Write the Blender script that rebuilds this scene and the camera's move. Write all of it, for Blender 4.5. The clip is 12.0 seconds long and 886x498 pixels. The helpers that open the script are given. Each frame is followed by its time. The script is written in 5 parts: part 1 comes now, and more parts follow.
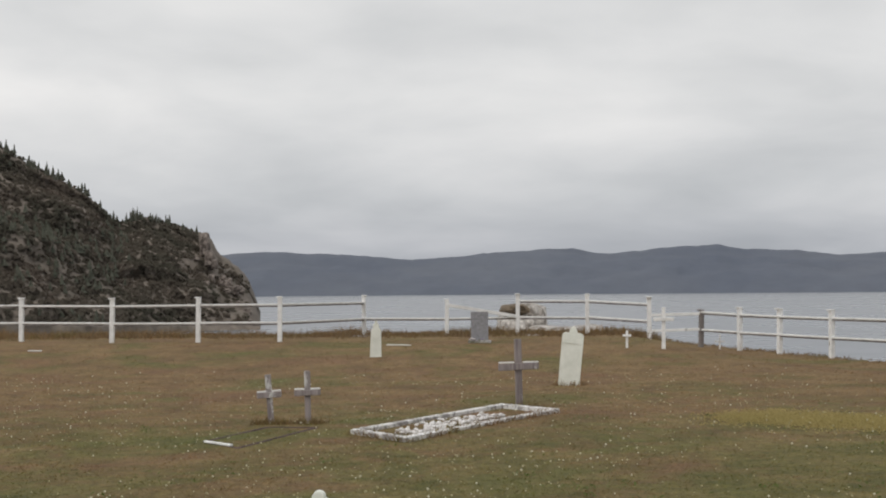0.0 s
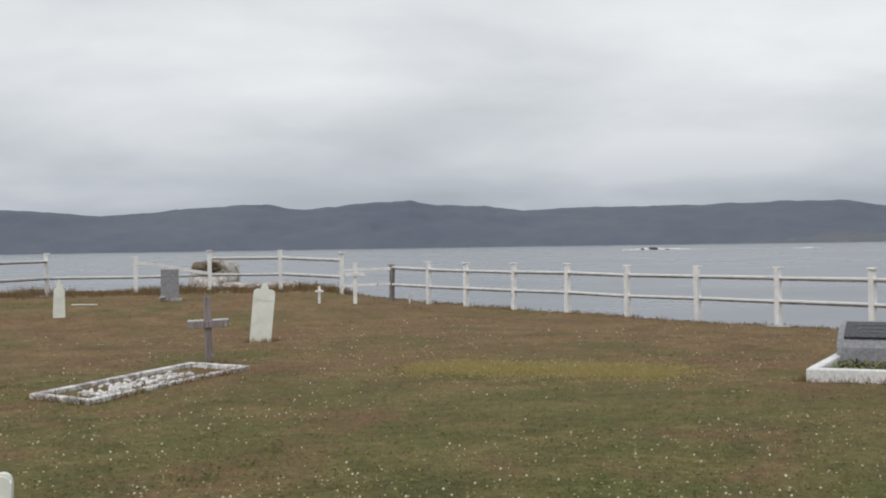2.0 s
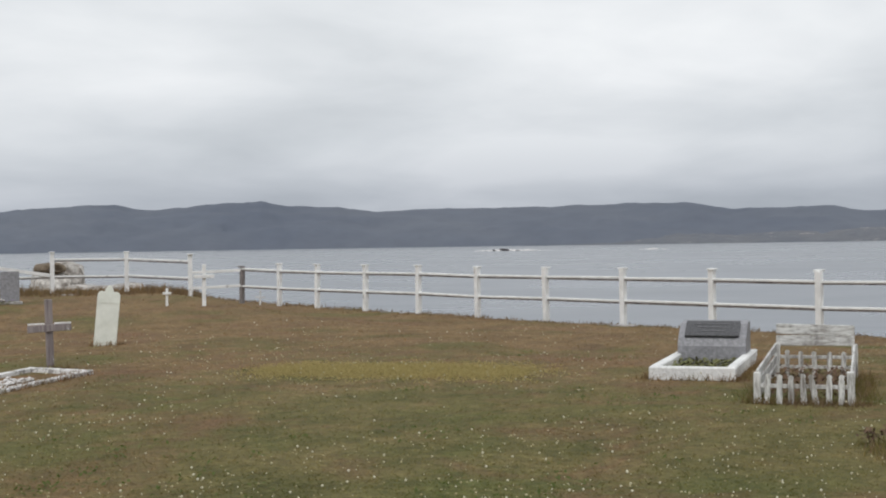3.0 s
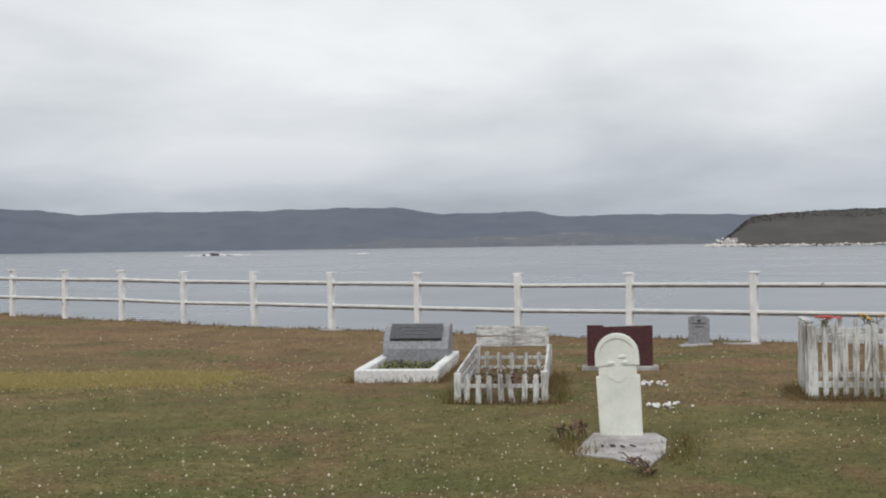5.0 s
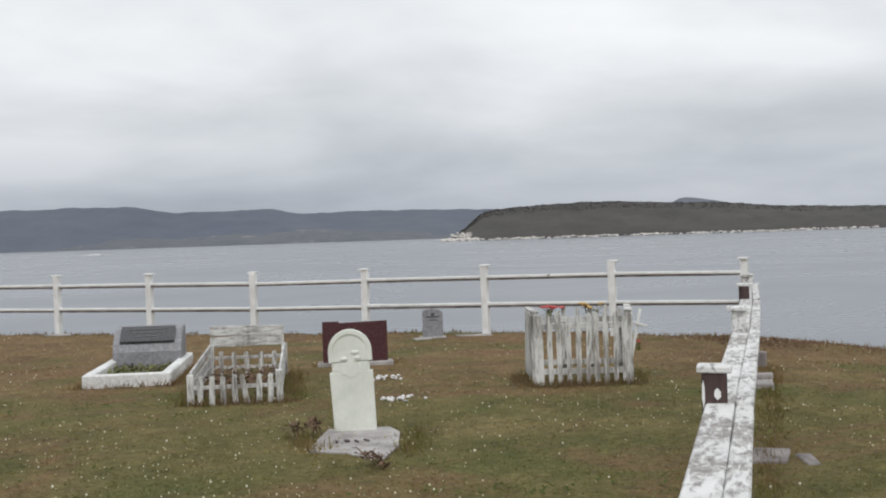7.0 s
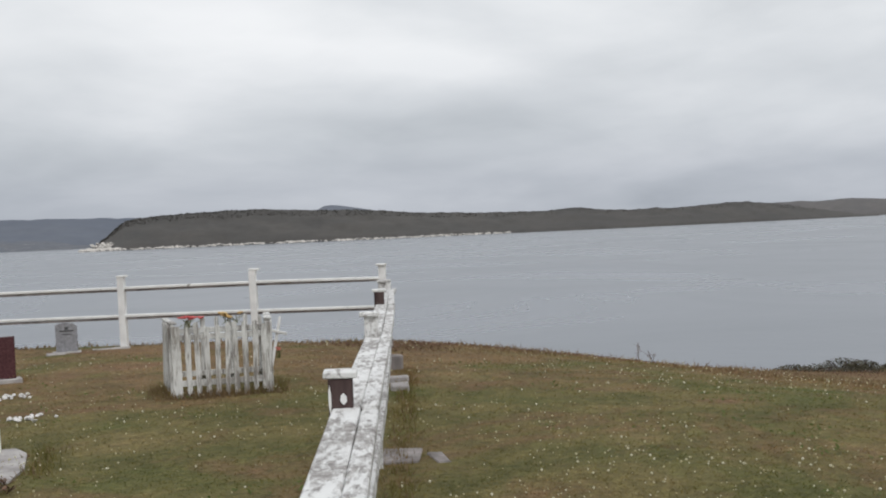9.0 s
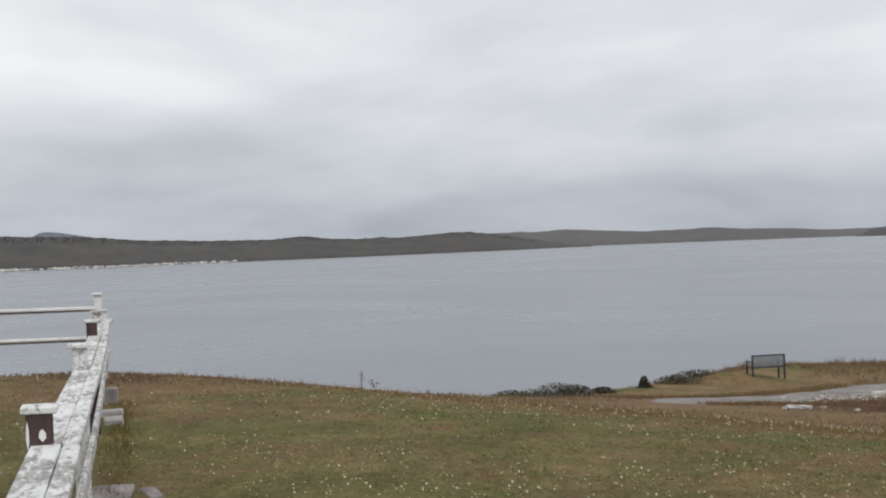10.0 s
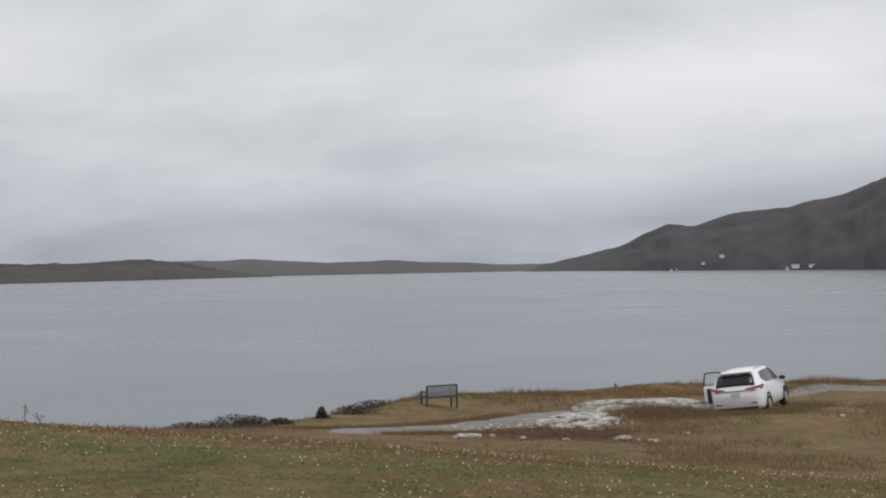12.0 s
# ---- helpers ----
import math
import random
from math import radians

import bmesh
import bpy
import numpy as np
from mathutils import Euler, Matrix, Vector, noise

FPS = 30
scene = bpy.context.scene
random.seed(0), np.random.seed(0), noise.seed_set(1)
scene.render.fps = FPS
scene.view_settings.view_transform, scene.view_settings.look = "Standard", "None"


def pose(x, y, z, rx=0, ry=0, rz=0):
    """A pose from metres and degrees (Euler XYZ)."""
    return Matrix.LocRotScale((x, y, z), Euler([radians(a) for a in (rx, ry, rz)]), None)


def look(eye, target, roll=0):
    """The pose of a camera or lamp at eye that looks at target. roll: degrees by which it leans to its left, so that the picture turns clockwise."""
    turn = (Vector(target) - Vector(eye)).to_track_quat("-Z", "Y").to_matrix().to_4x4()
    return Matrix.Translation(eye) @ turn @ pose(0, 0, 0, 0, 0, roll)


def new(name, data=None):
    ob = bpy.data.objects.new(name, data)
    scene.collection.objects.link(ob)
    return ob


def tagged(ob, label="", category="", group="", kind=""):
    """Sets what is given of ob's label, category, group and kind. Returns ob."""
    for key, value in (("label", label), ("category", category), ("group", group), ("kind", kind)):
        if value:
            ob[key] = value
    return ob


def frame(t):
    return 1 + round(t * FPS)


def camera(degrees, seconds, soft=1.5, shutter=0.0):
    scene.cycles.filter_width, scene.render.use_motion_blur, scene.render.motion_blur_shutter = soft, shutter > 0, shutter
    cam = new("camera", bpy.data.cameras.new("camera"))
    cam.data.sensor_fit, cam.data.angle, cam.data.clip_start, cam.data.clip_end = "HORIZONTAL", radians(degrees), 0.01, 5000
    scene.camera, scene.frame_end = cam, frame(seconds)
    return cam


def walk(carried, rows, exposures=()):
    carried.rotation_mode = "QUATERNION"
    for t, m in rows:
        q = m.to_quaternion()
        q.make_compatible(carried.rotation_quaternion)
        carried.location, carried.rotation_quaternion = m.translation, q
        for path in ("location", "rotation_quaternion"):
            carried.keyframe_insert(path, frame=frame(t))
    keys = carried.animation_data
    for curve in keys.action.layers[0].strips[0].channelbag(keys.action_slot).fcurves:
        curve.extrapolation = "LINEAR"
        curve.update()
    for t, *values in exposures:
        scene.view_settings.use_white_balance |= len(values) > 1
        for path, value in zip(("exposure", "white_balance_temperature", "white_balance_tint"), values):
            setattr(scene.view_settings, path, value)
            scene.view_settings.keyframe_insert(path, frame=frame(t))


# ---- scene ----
EYE = 1.67
SEA = -16.3
cam = camera(38.6, 12.0, soft=2.0)
# seconds, x, y, yaw, pitch, roll
PATH = [
    (0.0, -0.193, 0.070, 0.00, 1.83, -0.44), (0.5, -0.181, 0.070, -2.35, 1.55, -0.59), (1.0, -0.156, 0.068, -7.12, 0.78, -0.39),
    (1.5, -0.139, 0.065, -10.44, -0.15, -0.72), (2.0, -0.122, 0.062, -13.71, -0.31, -0.86), (2.5, -0.104, 0.057, -17.23, -0.34, -0.75),
    (3.0, -0.088, 0.051, -20.37, -0.35, -0.85), (5.0, -0.028, 0.021, -33.38, -0.33, -0.83), (5.5, -0.018, 0.014, -35.68, -0.36, -1.25),
    (6.0, -0.005, 0.004, -38.74, -0.33, -1.22), (6.5, 0.007, -0.006, -41.65, -0.61, -1.51), (8.5, 0.059, -0.067, -57.19, -0.91, -2.48),
    (9.0, 0.070, -0.085, -61.11, -0.97, -2.44), (9.5, 0.085, -0.116, -67.59, 0.11, -2.24), (10.0, 0.095, -0.145, -73.47, -0.15, -2.14),
    (10.5, 0.102, -0.172, -78.83, 0.82, -1.48), (11.0, 0.105, -0.191, -82.55, 0.26, -1.34), (11.5, 0.106, -0.206, -85.43, 0.10, -1.41),
    (12.0, 0.107, -0.218, -87.79, 0.83, -1.04),
]
walk(cam, [(t, pose(x, y, EYE, 90 + pitch, 0, yaw) @ pose(0, 0, 0, 0, 0, roll)) for t, x, y, yaw, pitch, roll in PATH],
     exposures=[(0.0, -0.13, 6700, 11), (0.6, -0.12, 6650, 11), (1.4, -0.15, 6420, 10), (2.5, 0.02, 6440, 10), (5.5, 0.02, 6430, 10), (6.5, 0.02, 6430, 10),
                (8.5, -0.05, 6430, 10.5), (10.0, -0.05, 6430, 10.5), (10.6, -0.10, 6450, 11), (11.4, -0.18, 6450, 11.5), (12.0, -0.20, 6450, 12)])

# ---- sky and light: a closed overcast ----
world = bpy.data.worlds.new("overcast_sky")
scene.world = world
world.use_nodes = True
wt = world.node_tree
wt.nodes.clear()


def wnode(kind, **kw):
    n = wt.nodes.new(kind)
    for k, v in kw.items():
        n.inputs[k].default_value = v
    return n


def wlink(a, b):
    wt.links.new(a, b)


def ramp(node, stops):
    r = node.color_ramp
    r.elements[0].position, r.elements[0].color = stops[0][0], (*stops[0][1], 1)
    r.elements[1].position, r.elements[1].color = stops[-1][0], (*stops[-1][1], 1)
    for p, c in stops[1:-1]:
        e = r.elements.new(p)
        e.color = (*c, 1)
    return node


co = wnode("ShaderNodeTexCoord")
sep = wnode("ShaderNodeSeparateXYZ")
wlink(co.outputs["Generated"], sep.inputs[0])
# project the direction onto a flat cloud deck: x/(z+c), y/(z+c)
up = wnode("ShaderNodeMath")
up.operation = "MAXIMUM"
up.inputs[1].default_value = 0.0
wlink(sep.outputs["Z"], up.inputs[0])
den = wnode("ShaderNodeMath")
den.operation = "ADD"
den.inputs[1].default_value = 0.21
wlink(up.outputs[0], den.inputs[0])
dx, dy = wnode("ShaderNodeMath"), wnode("ShaderNodeMath")
for d, axis in ((dx, "X"), (dy, "Y")):
    d.operation = "DIVIDE"
    wlink(sep.outputs[axis], d.inputs[0])
    wlink(den.outputs[0], d.inputs[1])
deck = wnode("ShaderNodeCombineXYZ")
wlink(dx.outputs[0], deck.inputs[0])
wlink(dy.outputs[0], deck.inputs[1])
big = wnode("ShaderNodeTexNoise", Scale=0.95, Detail=5.0, Roughness=0.45, Distortion=0.25)
small = wnode("ShaderNodeTexNoise", Scale=2.3, Detail=6.0, Roughness=0.55, Distortion=0.4)
wlink(deck.outputs[0], big.inputs["Vector"])
wlink(deck.outputs[0], small.inputs["Vector"])
mixn = wnode("ShaderNodeMath")
mixn.operation = "MULTIPLY_ADD"
mixn.inputs[1].default_value = 0.26
wlink(small.outputs[0], mixn.inputs[0])
wlink(big.outputs[0], mixn.inputs[2])
clouds = ramp(wnode("ShaderNodeValToRGB"), [(0.42, (0.61, 0.64, 0.665)), (0.61, (0.755, 0.78, 0.80)), (0.78, (0.90, 0.915, 0.925))])
wlink(mixn.outputs[0], clouds.inputs[0])
low = ramp(wnode("ShaderNodeValToRGB"), [(0.0, (0.60, 0.62, 0.66)), (0.035, (0.62, 0.64, 0.68)), (0.075, (0.80, 0.815, 0.835)), (0.15, (1.0, 1.0, 1.0))])
wlink(sep.outputs["Z"], low.inputs[0])
mul = wt.nodes.new("ShaderNodeMixRGB")
mul.blend_type = "MULTIPLY"
mul.inputs[0].default_value = 1.0
wlink(clouds.outputs[0], mul.inputs[1])
wlink(low.outputs[0], mul.inputs[2])
bg = wnode("ShaderNodeBackground", Strength=1.02)
wlink(mul.outputs[0], bg.inputs["Color"])
wout = wnode("ShaderNodeOutputWorld")
wlink(bg.outputs[0], wout.inputs["Surface"])

sun = new("sun", bpy.data.lights.new("sun", "SUN"))
sun.data.energy, sun.data.angle, sun.data.color = 1.3, radians(25), (1.0, 0.97, 0.93)
sun.matrix_world = look((0, 0, 50), (26, 30, 0))


# ---- materials ----
class Mat:
    """A principled material with procedural colour, relief and gloss."""

    def __init__(self, name, rough=0.8, metal=0.0):
        self.m = bpy.data.materials.new(name)
        self.m.use_nodes = True
        self.t = self.m.node_tree
        self.b = self.t.nodes["Principled BSDF"]
        self.b.inputs["Roughness"].default_value = rough
        self.b.inputs["Metallic"].default_value = metal
        self.b.inputs["Specular IOR Level"].default_value = 0.3
        self.geo = self.t.nodes.new("ShaderNodeNewGeometry")
        self.tc = self.t.nodes.new("ShaderNodeTexCoord")
        self.at = self.tc.outputs["Object"]

    def noise(self, scale, detail=4.0, rough=0.55, dist=0.0, at=None, stretch=None, turn=0.0):
        n = self.t.nodes.new("ShaderNodeTexNoise")
        for k, v in (("Scale", scale), ("Detail", detail), ("Roughness", rough), ("Distortion", dist)):
            n.inputs[k].default_value = v
        src = at or self.at
        if turn:
            mr = self.t.nodes.new("ShaderNodeMapping")
            mr.inputs["Rotation"].default_value = (0, 0, radians(turn))
            self.t.links.new(src, mr.inputs["Vector"])
            src = mr.outputs[0]
        if stretch:
            mp = self.t.nodes.new("ShaderNodeMapping")
            mp.inputs["Scale"].default_value = stretch
            self.t.links.new(src, mp.inputs["Vector"])
            src = mp.outputs[0]
        self.t.links.new(src, n.inputs["Vector"])
        return n.outputs[0]

    def ramp(self, fac, stops):
        n = ramp(self.t.nodes.new("ShaderNodeValToRGB"), stops)
        self.t.links.new(fac, n.inputs[0])
        return n.outputs[0]

    def mix(self, fac, a, b, mode="MIX"):
        n = self.t.nodes.new("ShaderNodeMixRGB")
        n.blend_type = mode
        for s, v in ((n.inputs[0], fac), (n.inputs[1], a), (n.inputs[2], b)):
            if isinstance(v, (int, float)):
                s.default_value = v
            elif isinstance(v, tuple):
                s.default_value = (*v, 1)
            else:
                self.t.links.new(v, s)
        return n.outputs[0]

    def color(self, out):
        self.t.links.new(out, self.b.inputs["Base Color"])
        return self

    def bump(self, out, strength=0.3, dist=0.02):
        n = self.t.nodes.new("ShaderNodeBump")
        n.inputs["Strength"].default_value = strength
        n.inputs["Distance"].default_value = dist
        self.t.links.new(out, n.inputs["Height"])
        self.t.links.new(n.outputs[0], self.b.inputs["Normal"])
        return self

    def rough(self, out, lo, hi):
        self.t.links.new(self.ramp(out, [(0.3, (lo,) * 3), (0.7, (hi,) * 3)]), self.b.inputs["Roughness"])
        return self


def leafy(m, share=0.5):
    """Give a leaf or blade material the light that shines through it."""
    t = m.node_tree
    b, out = t.nodes["Principled BSDF"], t.nodes["Material Output"]
    tr, mx = t.nodes.new("ShaderNodeBsdfTranslucent"), t.nodes.new("ShaderNodeMixShader")
    t.links.new(b.inputs["Base Color"].links[0].from_socket, tr.inputs["Color"])
    mx.inputs[0].default_value = share
    t.links.new(b.outputs[0], mx.inputs[1])
    t.links.new(tr.outputs[0], mx.inputs[2])
    t.links.new(mx.outputs[0], out.inputs["Surface"])
    return m


def simple(name, dark, light, scale=8.0, rough=0.8, bump=0.3, dist=0.01, stretch=None, fine=60.0, metal=0.0, grain=0.16):
    """Two tones of noise, a finer grain over them, and relief from both."""
    k = Mat(name, rough, metal)
    a = k.noise(scale, 5.0, 0.6, stretch=stretch)
    f = k.noise(fine, 3.0, 0.6, stretch=stretch)
    base = k.ramp(a, [(0.35, dark), (0.68, light)])
    g = k.ramp(f, [(0.3, (1 - grain,) * 3), (0.7, (1 + grain * 0.7,) * 3)])
    k.color(k.mix(1.0, base, g, "MULTIPLY"))
    return k.bump(f, bump, dist).m


def peeling_paint(name, amount, wood_dark, wood_light, paint=(0.80, 0.80, 0.79), stretch=(1, 1, 0.35), turn=0.0, fine=11.0, soft=0.02):
    """White paint flaking off weathered wood; amount is the share of bare wood."""
    k = Mat(name, 0.7)
    k.at = k.geo.outputs["Position"]
    flakes = k.noise(fine, 8.0, 0.7, 0.4, stretch=stretch, turn=turn)
    big = k.noise(2.2, 3.0, 0.5)
    both = k.mix(0.35, flakes, big)
    wood = k.ramp(k.noise(30.0, 4.0, 0.6, stretch=(1, 1, 0.06)), [(0.3, wood_dark), (0.7, wood_light)])
    white = k.ramp(k.noise(5.0, 4.0, 0.6), [(0.3, tuple(c * 0.82 for c in paint)), (0.62, paint)])
    edge = k.ramp(both, [(amount - soft, (0, 0, 0)), (amount + soft, (1, 1, 1))])
    k.color(k.mix(edge, wood, white))
    return k.bump(edge, 0.5, 0.004).m


def math_node(k, op, a, b):
    n = k.t.nodes.new("ShaderNodeMath")
    n.operation = op
    for sock, v in ((n.inputs[0], a), (n.inputs[1], b)):
        if isinstance(v, (int, float)):
            sock.default_value = v
        else:
            k.t.links.new(v, sock)
    return n.outputs[0]


def turf_tone(k):
    """The colour of the sward from place to place: olive, drier towards the cliff, with fresh green and rusty patches."""
    k.at = k.geo.outputs["Position"]
    n1, n2, n5 = k.noise(0.16, 4.0, 0.55, 0.4), k.noise(0.9, 7.0, 0.66, 0.4), k.noise(2.4, 5.0, 0.65, 0.6)
    olive = k.ramp(n2, [(0.34, (0.090, 0.088, 0.027)), (0.5, (0.134, 0.117, 0.041)), (0.70, (0.192, 0.150, 0.062))])
    dry = k.ramp(n2, [(0.34, (0.128, 0.084, 0.042)), (0.5, (0.184, 0.121, 0.057)), (0.75, (0.236, 0.162, 0.080))])
    gone = k.t.nodes.new("ShaderNodeVectorMath")
    gone.operation = "LENGTH"
    k.t.links.new(k.at, gone.inputs[0])
    far = k.t.nodes.new("ShaderNodeMapRange")
    for name, v in (("From Min", 8.0), ("From Max", 24.0), ("To Min", -0.20), ("To Max", 0.24)):
        far.inputs[name].default_value = v
    k.t.links.new(gone.outputs["Value"], far.inputs["Value"])
    share = math_node(k, "ADD", math_node(k, "ADD", n1, far.outputs[0]), math_node(k, "MULTIPLY", math_node(k, "SUBTRACT", n5, 0.5), 0.85))
    tone = k.mix(k.ramp(share, [(0.40, (0, 0, 0)), (0.62, (1, 1, 1))]), olive, dry)
    fresh = k.ramp(k.noise(0.42, 5.0, 0.62, 0.8), [(0.50, (0, 0, 0)), (0.68, (0.85, 0.85, 0.85))])
    tone = k.mix(fresh, tone, (0.094, 0.106, 0.028))
    rusty = k.ramp(k.noise(0.37, 6.0, 0.68, 0.9, stretch=(1.0, 1.3, 1.0)), [(0.50, (0, 0, 0)), (0.66, (0.75, 0.75, 0.75))])
    return k.mix(rusty, tone, (0.176, 0.098, 0.056))


grass_ground = Mat("turf", 0.95)
turf = turf_tone(grass_ground)
n3 = grass_ground.noise(14.0, 5.0, 0.7)
n4 = grass_ground.noise(55.0, 3.0, 0.7)
n8 = grass_ground.noise(5.0, 5.0, 0.7, 0.5)
turf = grass_ground.mix(1.0, turf, grass_ground.ramp(n8, [(0.32, (0.74, 0.76, 0.74)), (0.68, (1.24, 1.21, 1.21))]), "MULTIPLY")
turf = grass_ground.mix(1.0, turf, grass_ground.ramp(n3, [(0.28, (0.60, 0.60, 0.60)), (0.72, (1.36, 1.36, 1.36))]), "MULTIPLY")
turf = grass_ground.mix(1.0, turf, grass_ground.ramp(n4, [(0.3, (0.74, 0.74, 0.74)), (0.7, (1.3, 1.3, 1.3))]), "MULTIPLY")
grass_ground.color(turf).bump(grass_ground.mix(0.5, n3, n4), 0.7, 0.05)
M_TURF = grass_ground.m

wat = Mat("sea_water", 0.22)
wat.b.inputs["Base Color"].default_value = (0.10, 0.125, 0.155, 1)
wat.b.inputs["Specular IOR Level"].default_value = 0.5
wb = wat.noise(0.45, 3.0, 0.55)
wb2 = wat.noise(0.008, 5.0, 0.6, 1.0)
wat.color(wat.ramp(wb2, [(0.3, (0.105, 0.122, 0.15)), (0.7, (0.135, 0.15, 0.175))]))
wat.rough(wb2, 0.24, 0.34)
wat.bump(wb, 0.13, 0.3)
M_WATER = wat.m


def hillside(name, dark, light, rock, rocky, scale, grain=0.3):
    k = Mat(name, 0.95)
    a = k.noise(scale, 6.0, 0.65)
    b = k.noise(scale * 6, 5.0, 0.7)
    veg = k.ramp(a, [(0.3, dark), (0.7, light)])
    veg = k.mix(1.0, veg, k.ramp(b, [(0.3, (1 - grain,) * 3), (0.7, (1 + grain,) * 3)]), "MULTIPLY")
    if rocky:
        sep_n = k.t.nodes.new("ShaderNodeSeparateXYZ")
        k.t.links.new(k.geo.outputs["True Normal"], sep_n.inputs[0])
        r = k.mix(0.5, k.noise(scale * 1.7, 5.0, 0.7), b)
        mask = k.ramp(r, [(rocky, (0, 0, 0)), (rocky + 0.06, (1, 1, 1))])
        veg = k.mix(mask, veg, k.mix(1.0, rock, k.ramp(b, [(0.3, (0.6, 0.6, 0.6)), (0.7, (1.25, 1.25, 1.25))]), "MULTIPLY"))
    return k.color(veg).bump(b, grain * 1.5, 1.0 / scale * 0.03).m


# the blue-grey of these hills is distance haze put into the base colour
M_FAR = hillside("hazy_far_hills", (0.096, 0.112, 0.146), (0.124, 0.138, 0.166), (0.26, 0.26, 0.27), 0, 0.0018, 0.07)
M_ISLE = hillside("wooded_island", (0.060, 0.058, 0.056), (0.082, 0.076, 0.070), (0.42, 0.38, 0.35), 0.74, 0.008, 0.10)
M_FARWOOD = leafy(hillside("far_treetops", (0.080, 0.077, 0.070), (0.104, 0.096, 0.086), (0.3, 0.3, 0.3), 0, 0.008, 0.08))
# lighter and greyer than the wooded point: haze painted into the colour
M_HAZY_BARRENS = hillside("hazy_far_barrens", (0.094, 0.092, 0.094), (0.128, 0.120, 0.116), (0.3, 0.28, 0.27), 0, 0.005, 0.10)
# pasture tones shifted to blue: the haze over the bay is painted in
M_LOWLAND = hillside("hazy_far_pasture", (0.106, 0.118, 0.142), (0.138, 0.142, 0.154), (0.26, 0.245, 0.24), 0.57, 0.006, 0.14)
# pale blue stands for haze, painted on the farthest hill
M_HAZE_BLUE = hillside("hazy_blue_hill", (0.128, 0.142, 0.172), (0.142, 0.156, 0.184), (0.2, 0.2, 0.2), 0, 0.004, 0.05)
M_MOUNT = hillside("dark_mountain", (0.060, 0.057, 0.060), (0.078, 0.073, 0.075), (0.2, 0.18, 0.17), 0, 0.005, 0.12)
M_HEAD = hillside("headland_scrub", (0.128, 0.112, 0.092), (0.205, 0.172, 0.146), (0.33, 0.285, 0.255), 0.60, 0.035, 0.30)
M_SPRUCE = simple("spruce_needles", (0.062, 0.068, 0.050), (0.105, 0.105, 0.082), 0.6, 0.9, 0.4, 0.1, fine=4.0)
M_PALE_ROCK = simple("pale_rock", (0.40, 0.37, 0.34), (0.72, 0.69, 0.65), 1.6, 0.9, 0.7, 0.05, fine=14.0)
M_GREY_ROCK = simple("grey_lichened_rock", (0.20, 0.178, 0.155), (0.66, 0.63, 0.59), 3.2, 0.9, 0.8, 0.06, fine=12.0, grain=0.35)
M_PATH = simple("gravel_path", (0.195, 0.178, 0.166), (0.275, 0.252, 0.236), 1.2, 0.95, 0.5, 0.02, fine=30.0)
M_PAINT = peeling_paint("worn_white_paint", 0.37, (0.16, 0.15, 0.14), (0.36, 0.34, 0.32))
M_PAINT_NEAR = peeling_paint("flaking_white_paint", 0.485, (0.17, 0.155, 0.15), (0.44, 0.42, 0.40), (0.74, 0.74, 0.73), (0.6, 2.0, 2.0), -31, 15.0, 0.045)
M_PICKET = peeling_paint("flaking_picket_paint", 0.475, (0.15, 0.135, 0.125), (0.38, 0.36, 0.33), (0.70, 0.70, 0.68), (2.0, 2.0, 0.22), 0.0, 24.0, 0.05)
M_HEADBOARD = peeling_paint("grey_headboard_paint", 0.50, (0.20, 0.185, 0.175), (0.42, 0.40, 0.375), (0.68, 0.68, 0.66), (0.35, 0.35, 2.2), 0.0, 20.0, 0.06)
M_BARE = simple("weathered_wood", (0.14, 0.125, 0.12), (0.34, 0.31, 0.30), 4.0, 0.85, 0.5, 0.006, (1, 1, 0.12), 40.0)
M_DARKWOOD = simple("rotten_dark_wood", (0.035, 0.022, 0.022), (0.12, 0.08, 0.075), 6.0, 0.85, 0.5, 0.006, (1, 1, 0.15), 40.0)
M_MARBLE = simple("white_marble", (0.66, 0.68, 0.61), (0.82, 0.835, 0.775), 3.5, 0.5, 0.04, 0.003, fine=30.0, grain=0.03)
M_GRANITE = simple("grey_granite", (0.20, 0.20, 0.215), (0.33, 0.33, 0.35), 25.0, 0.5, 0.2, 0.002, fine=140.0)
M_DARKGRAN = simple("polished_dark_granite", (0.06, 0.06, 0.065), (0.12, 0.12, 0.125), 40.0, 0.22, 0.05, 0.001, fine=160.0)
M_REDGRAN = simple("polished_red_granite", (0.062, 0.026, 0.030), (0.115, 0.050, 0.055), 40.0, 0.22, 0.05, 0.001, fine=160.0)
M_CONCRETE = simple("rough_concrete", (0.27, 0.25, 0.245), (0.47, 0.45, 0.44), 4.0, 0.9, 0.5, 0.01, fine=40.0)
M_KERB = simple("whitewashed_concrete", (0.62, 0.62, 0.61), (0.84, 0.84, 0.83), 3.0, 0.8, 0.3, 0.006, fine=30.0)


# ---- building helpers ----
def mesh_from(name, bm, material, smooth=False):
    me = bpy.data.meshes.new(name)
    bm.to_mesh(me)
    bm.free()
    me.materials.append(material)
    if smooth:
        for p in me.polygons:
            p.use_smooth = True
    return me


def part(name, bm, material, parent, label="", smooth=False):
    ob = new(name, mesh_from(name, bm, material, smooth))
    ob.parent = parent
    return tagged(ob, label)


def whole(name, bm, material, label, category, m=None, group="", kind="", smooth=False):
    ob = tagged(new(name, mesh_from(name, bm, material, smooth)), label, category, group, kind)
    if m is not None:
        ob.matrix_basis = m
    return ob


def base(name, m, label, category, group="", kind=""):
    ob = new(name)
    ob.empty_display_size = 0.1
    ob.matrix_basis = m
    return tagged(ob, label, category, group, kind)


